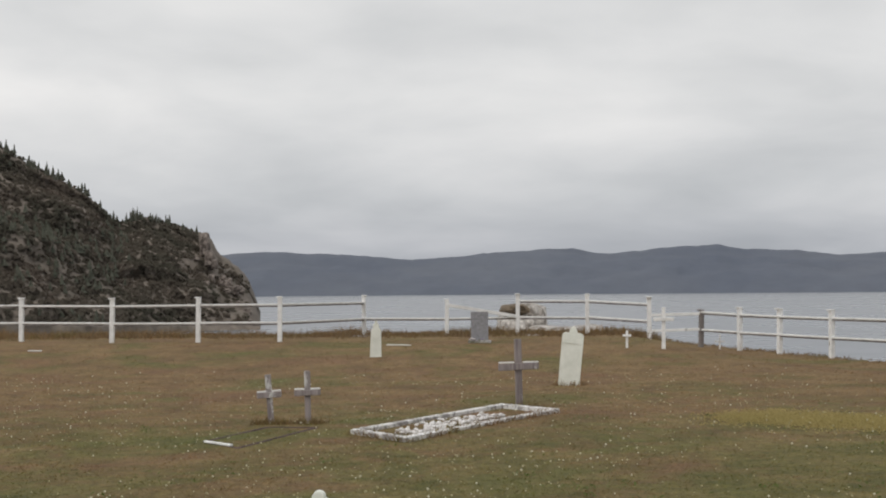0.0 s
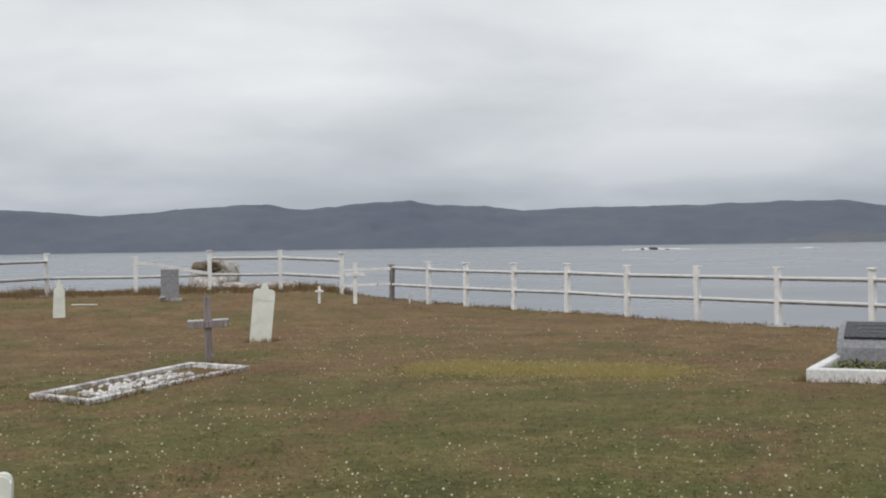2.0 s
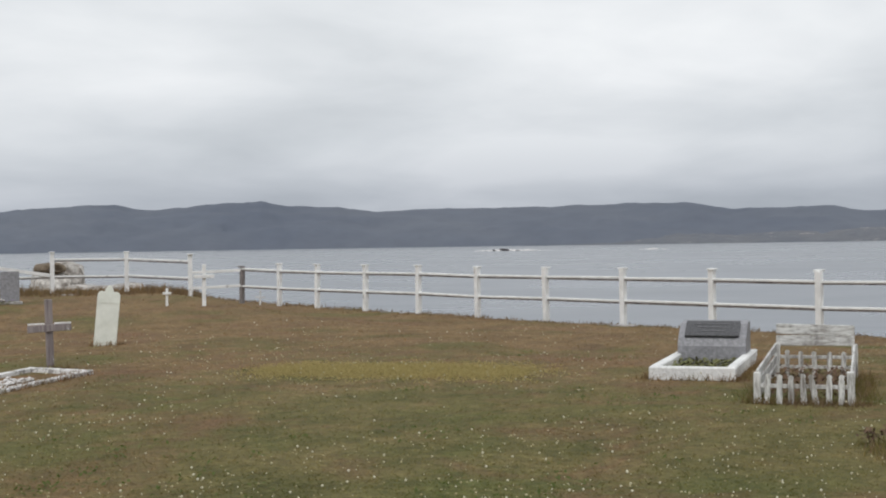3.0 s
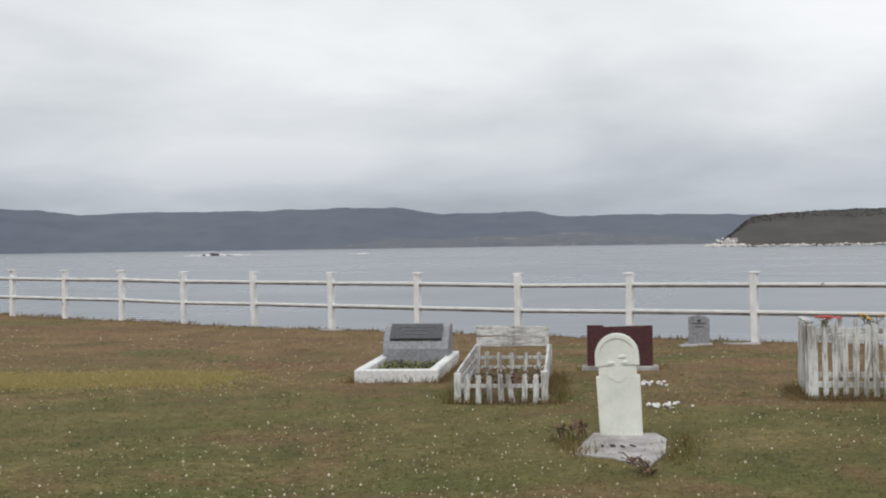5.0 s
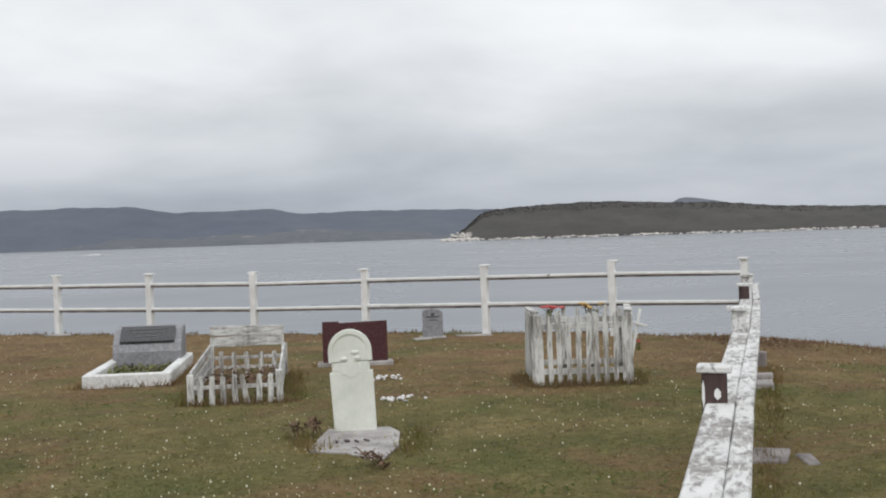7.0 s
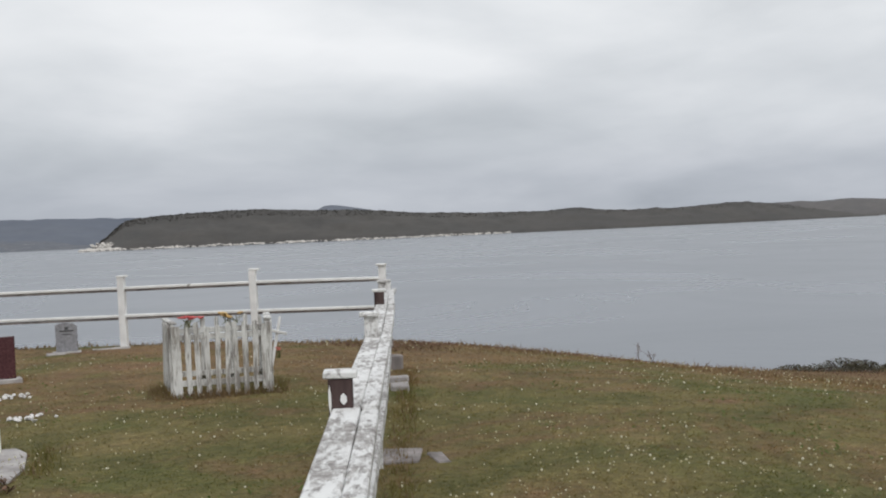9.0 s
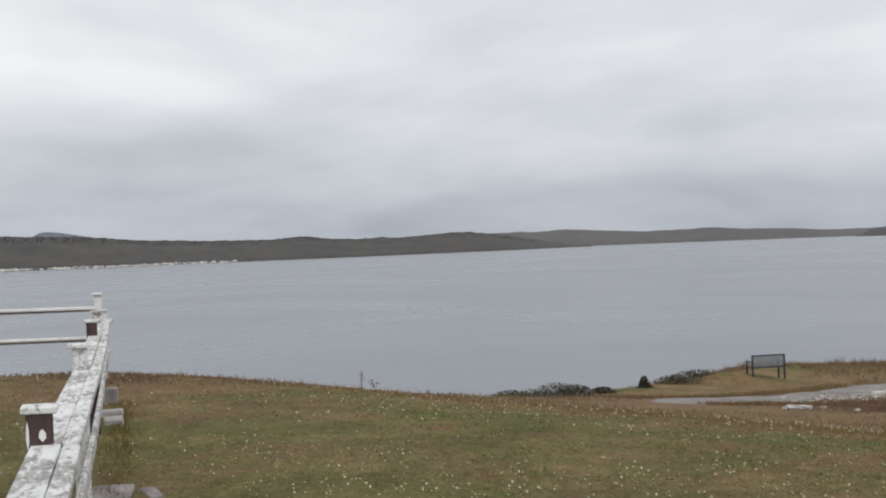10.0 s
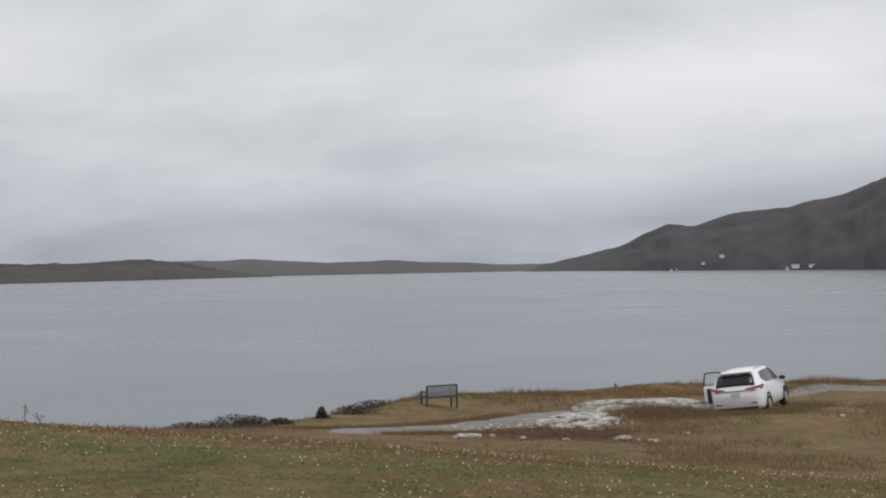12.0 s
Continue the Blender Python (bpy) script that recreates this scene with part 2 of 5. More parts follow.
def box(bm, sx, sy, sz, m=None, bevel=0.006, jitter=0.0):
    """A bevelled block, its base centre at m's origin."""
    r = bmesh.ops.create_cube(bm, size=1.0)
    vs = r["verts"]
    for v in vs:
        v.co = Vector((v.co.x * sx, v.co.y * sy, (v.co.z + 0.5) * sz))
        if jitter:
            v.co += Vector([random.uniform(-jitter, jitter) for _ in range(3)])
    if bevel:
        es = list({e for v in vs for e in v.link_edges})
        rb = bmesh.ops.bevel(bm, geom=es, offset=bevel, segments=1, affect="EDGES")
        vs = list({v for f in rb["faces"] for v in f.verts} | {v for v in vs if v.is_valid})
    if m is not None:
        bmesh.ops.transform(bm, matrix=m, verts=vs)
    return vs


def prism(bm, outline, depth, m=None, bevel=0.0):
    """An outline in x, z extruded along y, centred."""
    vs = [bm.verts.new((x, -depth / 2, z)) for x, z in outline]
    f = bm.faces.new(vs)
    r = bmesh.ops.extrude_face_region(bm, geom=[f])
    top = [e for e in r["geom"] if isinstance(e, bmesh.types.BMVert)]
    for v in top:
        v.co.y += depth
    allv = vs + top
    bmesh.ops.recalc_face_normals(bm, faces=list({q for v in allv for q in v.link_faces}))
    if bevel:
        ring = [e for e in {e for v in allv for e in v.link_edges} if abs(e.verts[0].co.y - e.verts[1].co.y) < 1e-6]
        rb = bmesh.ops.bevel(bm, geom=ring, offset=bevel, segments=2, affect="EDGES")
        allv = list({v for q in rb["faces"] for v in q.verts} | {v for v in allv if v.is_valid})
    if m is not None:
        bmesh.ops.transform(bm, matrix=m, verts=allv)
    return allv


def beam(bm, a, b, w, h, bevel=0.004):
    """A board from a to b, w across and h high."""
    a, b = Vector(a), Vector(b)
    d = b - a
    m = Matrix.Translation((a + b) / 2) @ d.to_track_quat("X", "Z").to_matrix().to_4x4() @ Matrix.Translation((0, 0, -h / 2))
    return box(bm, d.length, w, h, m, bevel)


# ---- the ground: a grassy headland that falls to the sea ----
CAR = (46.75, -9.68)  # where the car stands
SLOPE_U = (-200, 16.0, 20.5, 27.5, 34, 41, 55, 66, 120)
SLOPE_Z = (0, 0, -0.45, -1.55, -2.45, -3.2, -3.86, -4.15, -4.6)
EDGE = [(-260, 130), (-70, 66), (-15, 41), (-5, 39.0), (2, 40), (6.6, 39.2), (8.3, 37.0), (9.6, 31), (11.4, 26), (14.3, 20.0),
        (16.6, 15.6), (18.6, 12.6), (21.4, 12.4), (24.6, 11.6), (28.2, 10.6), (33.8, 9.6), (39.6, 7.2), (48, 5.4), (57, 3.0),
        (58.5, -3), (62, -8.5), (62.5, -18), (67, -40), (90, -90), (150, -260)]


def sstep(a, b, v):
    s = min(1.0, max(0.0, (v - a) / (b - a)))
    return s * s * (3 - 2 * s)


def edge_gap(x, y):
    """Metres beyond the cliff edge (negative on land)."""
    best, side = 1e9, 1
    for (ax, ay), (bx, by) in zip(EDGE, EDGE[1:]):
        ux, uy = bx - ax, by - ay
        ll = ux * ux + uy * uy
        s = min(1.0, max(0.0, ((x - ax) * ux + (y - ay) * uy) / ll))
        px, py = ax + s * ux - x, ay + s * uy - y
        d = px * px + py * py
        if d < best - 1e-9:
            best, side = d, (ux * (y - ay) - uy * (x - ax))
    return math.sqrt(best) * (1 if side > 0 else -1)


def land(x, y):
    """Height of the turf."""
    u = x - 0.55 * (min(y, 16) - 11) if y < 16 else x - 2.75
    z = float(np.interp(u, SLOPE_U, SLOPE_Z))
    z = (z + float(np.interp(u - 3.2, SLOPE_U, SLOPE_Z)) + float(np.interp(u + 3.2, SLOPE_U, SLOPE_Z))) / 3
    z += 0.34 * sstep(23, 34, y) * sstep(7.6, 4.6, x)
    if x > 34:
        z += 0.40 * math.exp(-((x - 42.6) ** 2 + ((y + 10.6) * 0.8) ** 2) / 12)
        z += 0.46 * math.exp(-((x - 45.2) / 1.9) ** 2 - ((y + 5.6) / 2.3) ** 2)  # grassy knoll below the outcrop
        rx_, ry_ = x - CAR[0], y - CAR[1]
        z += (0.12 * max(-1.6, min(1.8, rx_ * -0.418 + ry_ * -0.908)) + 0.06 * max(-2.0, min(2.5, rx_ * 0.908 - ry_ * 0.418))) * math.exp(-(rx_ * rx_ + ry_ * ry_) / 20)  # the bank on which the car leans
    if x > 46:
        z += 0.26 * math.exp(-((edge_gap(x, y) + 2.4) / 1.3) ** 2) * (0.75 + 0.9 * noise.noise((x * 0.22, y * 0.22, 6)))  # hummocks along the brink
    z -= 0.08 * sstep(6, 9, x) * sstep(13, 18, y) + 0.05 * sstep(10, 13, x) * sstep(11, 14, y)
    z += 0.022 * noise.noise((x * 0.35, y * 0.35, 0)) + 0.010 * noise.noise((x * 1.3, y * 1.3, 4))
    return z


def ground_z(x, y):
    z = land(x, y)
    g = edge_gap(x, y) + 0.5 * noise.noise((x * 0.5, y * 0.5, 9)) + 0.25 * noise.noise((x * 1.7, y * 1.7, 3))
    if g > 0:
        z = max(z - 1.9 * g * (0.8 + 0.3 * noise.noise((x * 0.3, y * 0.3, 2))) , SEA - 3)
    return z


def polar_ground():
    rings = [0.4 * 1.018 ** i for i in range(1, 390)]
    rings = [r for r in rings if r < 330]
    views = [-26 + 0.42 * i for i in range(330)]  # fine through the arc in view, coarse behind
    turns = views + [113 + 5 * i for i in range(44) if 113 + 5 * i < 333]
    verts, faces = [(0.0, 0.0, land(0, 0))], []
    for r in rings:
        for b in turns:
            x, y = r * math.sin(radians(b)), r * math.cos(radians(b))
            verts.append((x, y, ground_z(x, y)))
    n = len(turns)
    for j in range(n):
        faces.append((0, 1 + (j + 1) % n, 1 + j))
    for i in range(len(rings) - 1):
        for j in range(n):
            a, b = 1 + i * n + j, 1 + i * n + (j + 1) % n
            faces.append((a, b, b + n, a + n))
    me = bpy.data.meshes.new("ground")
    me.from_pydata(verts, [], faces)
    me.materials.append(M_TURF)
    for p in me.polygons:
        p.use_smooth = True
    return tagged(new("ground", me), "rough green and brown turf on a sea cliff", "ground", kind="structure")


ground = polar_ground()

bm = bmesh.new()
bmesh.ops.create_circle(bm, cap_ends=True, segments=96, radius=4950, matrix=Matrix.Translation((0, 0, SEA)))
water = whole("water", bm, M_WATER, "calm grey sea under an overcast sky", "sea", kind="structure")


# ---- distant land ----
def shore_land(name, b0, b1, step, far, ridge, depth, material, label, category, rough=0.06, rows=16, foot=0.0, seed=1):
    """Land that rises from a shoreline to a skyline: far(b) metres to the shore, ridge(b) degrees of the skyline at bearing b."""
    nb = int((b1 - b0) / step) + 1
    verts, faces = [], []
    prof = [0.0] + [0.04 + 0.96 * (i / (rows - 3)) for i in range(rows - 2)] + [1.2]
    for k, s in enumerate(prof):
        for j in range(nb):
            b = b0 + step * j
            d0 = far(b)
            d = d0 + depth * s
            top = EYE + (d0 + depth) * math.tan(radians(ridge(b)))
            h = max(top - SEA, 0.5)
            f = s ** 0.8 if s <= 1 else 0.55
            xm, ym = d0 * radians(b) / depth, s
            wob = noise.fractal((xm * 4.0 + seed * 7, ym * 4.0, seed), 0.9, 2.0, 5) * h * 0.09 * math.sin(min(s, 1) * math.pi)
            z = SEA - 2 + (h + 2) * f + wob if k else SEA - 2
            if k == 1:
                z = SEA + foot + 0.04 * h
            d += noise.fractal((xm * 5.0, ym * 5.0, seed + 5), 0.9, 2.0, 5) * depth * rough
            verts.append((d * math.sin(radians(b)), d * math.cos(radians(b)), z))
    for k in range(len(prof) - 1):
        for j in range(nb - 1):
            a = k * nb + j
            faces.append((a, a + 1, a + nb + 1, a + nb))
    me = bpy.data.meshes.new(name)
    me.from_pydata(verts, [], faces)
    me.materials.append(material)
    for p in me.polygons:
        p.use_smooth = True
    return tagged(new(name, me), label, category, kind="structure")


def curve(knots, wob=0.0, freq=1.0, seed=0):
    """A smooth height along the bearing through a few knots, with a little natural wobble."""
    xs, ys = [k[0] for k in knots], [k[1] for k in knots]

    def f(b):
        v = (float(np.interp(b - 0.25, xs, ys)) + float(np.interp(b, xs, ys)) * 2 + float(np.interp(b + 0.25, xs, ys))) / 4
        return v + wob * noise.fractal((b * freq, seed, 0.5), 0.8, 2.0, 4)
    return f


far_ridge = curve([(-40, 2.0), (-12, 1.5), (-8, 1.72), (-4.7, 1.63), (-1.4, 1.33), (2.4, 1.65), (5.8, 1.85), (7.3, 1.53), (10.3, 1.8), (12.2, 1.93),
                   (13.4, 1.66), (15.4, 1.65), (17.2, 1.38), (19.5, 1.46), (25, 1.48), (29.2, 1.6), (31.5, 1.56), (33.1, 1.28), (37.6, 1.3),
                   (38.8, 1.06), (41.2, 1.11), (45.7, 1.08), (48, 0.95), (52, 0.8), (58, 0.6), (64, 0.3)], 0.05, 1.2)
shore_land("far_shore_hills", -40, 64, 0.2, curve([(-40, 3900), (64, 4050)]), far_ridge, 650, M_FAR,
           "long hills across the bay, haze painted in as blue-grey", "hills", 0.05)
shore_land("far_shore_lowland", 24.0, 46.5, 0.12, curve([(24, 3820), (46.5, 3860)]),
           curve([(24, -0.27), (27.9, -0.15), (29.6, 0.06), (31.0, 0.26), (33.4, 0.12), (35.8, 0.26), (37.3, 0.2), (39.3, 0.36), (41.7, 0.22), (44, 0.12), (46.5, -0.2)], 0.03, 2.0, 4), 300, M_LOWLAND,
           "low pale pasture and clearings along the far shore, haze-blue in the colour", "hills", 0.05, 12, 1.0, 11)
isle_ridge = curve([(45.2, -0.5), (45.7, -0.15), (46.2, 0.1), (46.45, 0.36), (46.85, 0.78), (47.5, 0.97), (48.5, 1.03), (50.5, 1.15), (52.7, 1.18), (55.4, 1.04), (57.7, 0.95), (60, 0.74), (62.9, 0.61),
                    (66, 0.55), (66.8, 0.65), (67.5, 0.65), (68.2, 0.51), (70.3, 0.43), (70.8, 0.51), (71.3, 0.43), (72.4, 0.48), (73.5, 0.57), (74.7, 0.59), (75.7, 0.47), (77.2, 0.2), (79, -0.1), (80.2, -0.36)], 0.03, 3.5)
isle_far = curve([(45, 2500), (60, 2580), (70, 2800), (77, 3250), (80.5, 3700), (97, 4300)])
shore_land("wooded_point", 45.2, 80.2, 0.1, isle_far, isle_ridge, 330, M_ISLE, "low dark wooded point with a pale rocky shore", "island", 0.05, 14, 3.0, 3)
shore_land("far_point", 70, 97, 0.1, curve([(70, 3800), (80, 4000), (97, 4300)]),
           curve([(70, 0.3), (74, 0.45), (75.7, 0.46), (77, 0.51), (77.5, 0.44), (79, 0.54), (80.5, 0.43), (82.5, 0.31), (84.3, 0.33), (85.5, 0.38), (86.7, 0.27), (88.9, 0.2), (90.3, 0.08), (92.8, 0.1), (97, 0.0)], 0.015, 2.5, 6),
           300, M_HAZY_BARRENS, "low grey-brown barren hills far down the bay, paled for haze", "hills", 0.05, 10, 2.0, 13)
shore_land("hazy_blue_hill", 54, 60, 0.1, curve([(54, 4300), (60, 4300)]), curve([(54, 0.4), (55.4, 0.95), (55.8, 1.22), (56.4, 1.22), (57.2, 1.08), (58.2, 0.9), (60, 0.5)], 0.01, 2.0, 2),
           300, M_HAZE_BLUE, "far hill showing over the wooded point, haze painted in as pale blue", "hills", 0.03, 8, 0.0, 17)
mount_ridge = curve([(91.5, -0.2), (92.3, 0.02), (93.8, 0.34), (95.8, 0.83), (97.8, 1.75), (98.9, 1.6), (100.8, 2.2), (103, 2.33), (104, 2.62), (105.3, 2.78),
                     (107.2, 3.55), (110, 4.4), (116, 5.2), (124, 4.6)], 0.04, 1.5)
shore_land("dark_mountain", 91.5, 124, 0.12, curve([(91, 4000), (98, 3000), (107, 2300), (124, 1700)]), mount_ridge, 600, M_MOUNT,
           "dark steep wooded mountain beside the bay", "mountain", 0.05, 18, 2.0, 5)
head_ridge = curve([(-60, 10), (-40, 9.4), (-26, 7.8), (-19.3, 6.15), (-17, 4.95), (-15.8, 4.3), (-14.4, 2.98), (-13.4, 3.32), (-11.7, 2.9), (-10.95, 2.6),
                    (-10.4, 2.55), (-10.15, 1.62), (-9.74, 1.48), (-9.0, 0.88), (-8.5, 0.1), (-8.25, -1.3)], 0.06, 3.0)
headland = shore_land("headland", -60, -8.2, 0.08, curve([(-60, 300), (-30, 430), (-15, 540), (-8, 600)]), head_ridge, 130, M_HEAD,
                      "steep rocky headland covered in dark scrub and spruce", "headland", 0.09, 44, 1.0, 8)

# ---- perimeter fences ----
def fence_post(parent, x, y, h, mat, yaw=0.0, w=0.115, lean=0.0, cap=True, label=""):
    z = land(x, y)
    bm = bmesh.new()
    box(bm, w, w, h + 0.3, Matrix.Translation((x, y, z - 0.3)) @ pose(0, 0, 0, random.uniform(-1, 1), random.uniform(-1, 1) + lean, yaw), 0.006)
    p = part("post", bm, mat, parent, label)
    if cap:
        bm = bmesh.new()
        box(bm, w + 0.04, w + 0.04, 0.035, Matrix.Translation((x, y, z + h + 0.001)) @ pose(0, 0, 0, random.uniform(-2, 2), random.uniform(-2, 2), yaw), 0.006)
        part("cap", bm, mat, p)
    return Vector((x, y, z))


def lerp2(a, b, s):
    return a[0] + (b[0] - a[0]) * s, a[1] + (b[1] - a[1]) * s


def rails(parent, feet, heights, mat, w=0.10, h=0.046, off=0.0, skip=(), bevel=0.008, under_strip=True):
    for i, (a, b) in enumerate(zip(feet, feet[1:])):
        for k, z in enumerate(heights):
            if (i, k) in skip:
                continue
            bm = bmesh.new()
            d = (b - a).normalized()
            nrm = Vector((d.y, -d.x, 0)) * off
            beam(bm, a + nrm + Vector((0, 0, z + random.uniform(-.012, .012))), b + nrm + Vector((0, 0, z + random.uniform(-.012, .012))), w, h, bevel)
            r = part("rail", bm, mat, parent)
            if under_strip:  # a bare-wood strip added to darken the underside of the white board
                bm = bmesh.new()
                lo = Vector((0, 0, z - h / 2 - 0.02))
                beam(bm, a + nrm + lo, b + nrm + lo, w * 0.55, 0.036, 0.003)
                part("under_strip", bm, M_BARE, r)


north = base("fence", pose(0, 0, 0), "white painted post and rail fence, one rail fallen", "fence", "churchyard fences")
NORTH = [(-17.3, 35.3), (-14.5, 35.0), (-11.67, 34.5), (-8.95, 33.5), (-6.6, 33.1), (-4.48, 33.2), (-2.5, 37.0), (-0.11, 36.5), (1.95, 36.8), (3.98, 36.8), (5.58, 35.6)]
feet = [fence_post(north, x, y, 1.02 if x == -0.11 else 1.15, M_PAINT) for x, y in NORTH]
rails(north, feet, (0.97, 0.50), M_PAINT, skip={(6, 0), (7, 0)})
bm = bmesh.new()
beam(bm, feet[7] + Vector((0, -0.07, 0.89)), feet[8] + Vector((-0.06, -0.07, 0.53)), 0.05, 0.095)
part("rail", bm, M_PAINT, north, "rail hanging from one end")

east = base("fence", pose(0, 0, 0), "white painted post and rail fence along the cliff edge", "fence", "churchyard fences")
A, B = (7.25, 35.9), (17.6, 10.75)
EAST_S = (0, 0.057, 0.120, 0.195, 0.27, 0.346, 0.425, 0.504, 0.585, 0.67, 0.754, 0.839, 0.922, 1.0)
corner = feet[-1]
POST_H = {0: 1.02, 0.839: 1.18, 0.922: 1.22, 1.0: 1.33}
feet = [fence_post(east, *(lerp2(A, B, s) if s > 0 else (6.97, 35.40)), POST_H.get(s, 1.15), M_BARE if s == 0 else M_PAINT, 22, lean=random.uniform(-1.5, 1.5)) for s in EAST_S]
for i, dz in ((-1, 0.17), (-2, 0.06), (-3, 0.035), (-4, 0.012)):
    feet[i].z += dz
rails(east, feet, (0.97, 0.50), M_PAINT)
for za, zb in ((0.66, 0.93), (0.22, 0.50)):  # the short bay that joins the two fences
    bm = bmesh.new()
    beam(bm, corner + Vector((0, 0, za)), feet[0] + Vector((0, 0, zb)), 0.06, 0.075, 0.006)
    part("rail", bm, M_PAINT, east)

side = base("fence", pose(0, 0, 0), "post and double-plank rail fence with flaking white paint", "fence", "churchyard fences")
C = (1.75, 1.27)
SIDE = [C, (4.42, 2.86), (7.6, 4.72), (10.8, 6.62), (14.1, 8.62), (17.35, 10.54)]
feet = []
for i, (x, y) in enumerate(SIDE):
    feet.append(fence_post(side, x + 0.015, y - 0.025, 1.075, (M_PAINT_NEAR, M_DARKWOOD, M_PAINT_NEAR, M_DARKWOOD, M_PAINT_NEAR, M_PAINT_NEAR)[i], 31, 0.10, cap=False))
    bm = bmesh.new()
    box(bm, 0.112, 0.14, 0.028, Matrix.Translation((x + 0.015, y - 0.025, feet[-1].z + 1.076)) @ pose(0, 0, 0, 1, -2, 31), 0.005)
    part("cap", bm, M_PAINT_NEAR, side)
rails(side, feet, (0.92,), M_PAINT_NEAR, 0.115, 0.04, 0.020, bevel=0.006, under_strip=False)
rails(side, feet, (0.925,), M_PAINT_NEAR, 0.072, 0.045, 0.116, bevel=0.006, under_strip=False)
rails(side, feet, (0.86, 0.42), M_PAINT_NEAR, 0.035, 0.10, 0.075, bevel=0.006, under_strip=False)

# remnants of white paint on the dark post
px, py = SIDE[1][0] + 0.015, SIDE[1][1] - 0.025
pz = land(px, py)
for dy, z0, wd, ht in ((-0.012, 0.965, 0.028, 0.05), (0.044, 0.93, 0.012, 0.12), (0.03, 0.90, 0.022, 0.03)):
    bm = bmesh.new()
    prism(bm, [(-wd / 2, ht * 0.3), (0, 0), (wd / 2, ht * 0.35), (wd * 0.4, ht * 0.8), (0, ht), (-wd * 0.45, ht * 0.7)], 0.006, Matrix.Translation((px, py, pz)) @ pose(0, 0, 0, 0, 0, 31) @ pose(-0.053, dy, z0, 0, 0, 90))
    part("paint_patch", bm, M_PAINT, side, "flake of old white paint")


# ---- headstones ----
def on_land(x, y, rz=0.0, sink=0.0, lean=0.0, tip=0.0):
    return pose(x, y, land(x, y) - sink, tip, lean, rz)


def arc(cx, cz, r, a0, a1, n):
    return [(cx + r * math.cos(radians(a0 + (a1 - a0) * i / n)), cz + r * math.sin(radians(a0 + (a1 - a0) * i / n))) for i in range(n + 1)]


def round_head_stone():
    """A marble slab with a round head on a narrower neck, and its broken footing."""
    t = base("gravestone", on_land(7.1, 8.13, -42.8, 0.03, -2.6, 1), "white marble headstone with a carved round head on a cracked footing", "gravestone", "gravestones")
    bm = bmesh.new()
    w = 0.178
    prism(bm, [(-w, 0.0), (w, 0.0), (w + 0.006, 0.55), (0.15, 0.555), (-0.15, 0.555), (-w - 0.006, 0.55)], 0.085, None, 0.008)
    part("slab", bm, M_MARBLE, t, smooth=False)
    bm = bmesh.new()
    prism(bm, [(-0.158, 0.552), (0.158, 0.552), (0.162, 0.64), (-0.162, 0.64)], 0.075, None, 0.006)
    part("neck", bm, M_MARBLE, t)
    bm = bmesh.new()
    prism(bm, [(-0.185, 0.637), (0.185, 0.637)] + arc(0, 0.725, 0.185, 0, 180, 18), 0.09, None, 0.010)
    h = part("head", bm, M_MARBLE, t)
    # the raised rim and the carving inside it
    bm = bmesh.new()
    outer, inner = arc(0, 0.725, 0.183, 0, 180, 18), arc(0, 0.725, 0.15, 0, 180, 18)
    prism(bm, [(0.183, 0.642), *outer, (-0.183, 0.642), (-0.15, 0.642), *inner[::-1], (0.15, 0.642)], 0.014, Matrix.Translation((0, -0.049, 0)))
    part("rim", bm, M_MARBLE, h)
    for cx, cz, r in ((-0.055, 0.665, 0.028), (0.062, 0.668, 0.024), (0.045, 0.715, 0.030)):
        bm = bmesh.new()
        bmesh.ops.create_uvsphere(bm, u_segments=12, v_segments=8, radius=r, matrix=Matrix.Translation((cx, -0.045, cz)) @ Matrix.Diagonal((1.2, 0.30, 0.6, 1)))
        part("carving", bm, M_MARBLE, h, smooth=True)
    bm = bmesh.new()
    prism(bm, arc(0, 0.592, 0.05, 200, 340, 8) + arc(0, 0.60, 0.09, -15, 195, 6), 0.012, Matrix.Translation((0, -0.041, -0.04)))
    part("carving", bm, M_MARBLE, t)
    bm = bmesh.new()
    pts = [(-0.36, -1.0), (-0.05, -1.10), (0.12, -1.36), (0.25, -1.43), (0.37, -0.9), (0.39, -0.2), (0.30, 0.10), (-0.25, 0.10), (-0.32, -0.4)]
    vs = [bm.verts.new((x, y, -0.10)) for x, y in pts]
    f = bm.faces.new(vs)
    r = bmesh.ops.extrude_face_region(bm, geom=[f])
    for v in r["geom"]:
        if isinstance(v, bmesh.types.BMVert):
            v.co.z = 0.018 + random.uniform(-0.006, 0.006)
            v.co.x *= 0.95
    bmesh.ops.recalc_face_normals(bm, faces=bm.faces)
    foot = base("footing_slab", on_land(7.1, 8.13, -42.8), "broken grey concrete slab flat in the turf", "slab")
    part("slab", bm, M_CONCRETE, foot)
    for i in range(4):  # worn lettering, unreadable
        bm = bmesh.new()
        box(bm, 0.02 + 0.02 * (i == 1), 0.09, 0.006, pose(-0.14 + 0.08 * i, -0.62 + 0.03 * (i % 2), 0.022, 0, 0, 8 * i), 0)
        part("engraving", bm, M_DARKWOOD, foot)
    return t


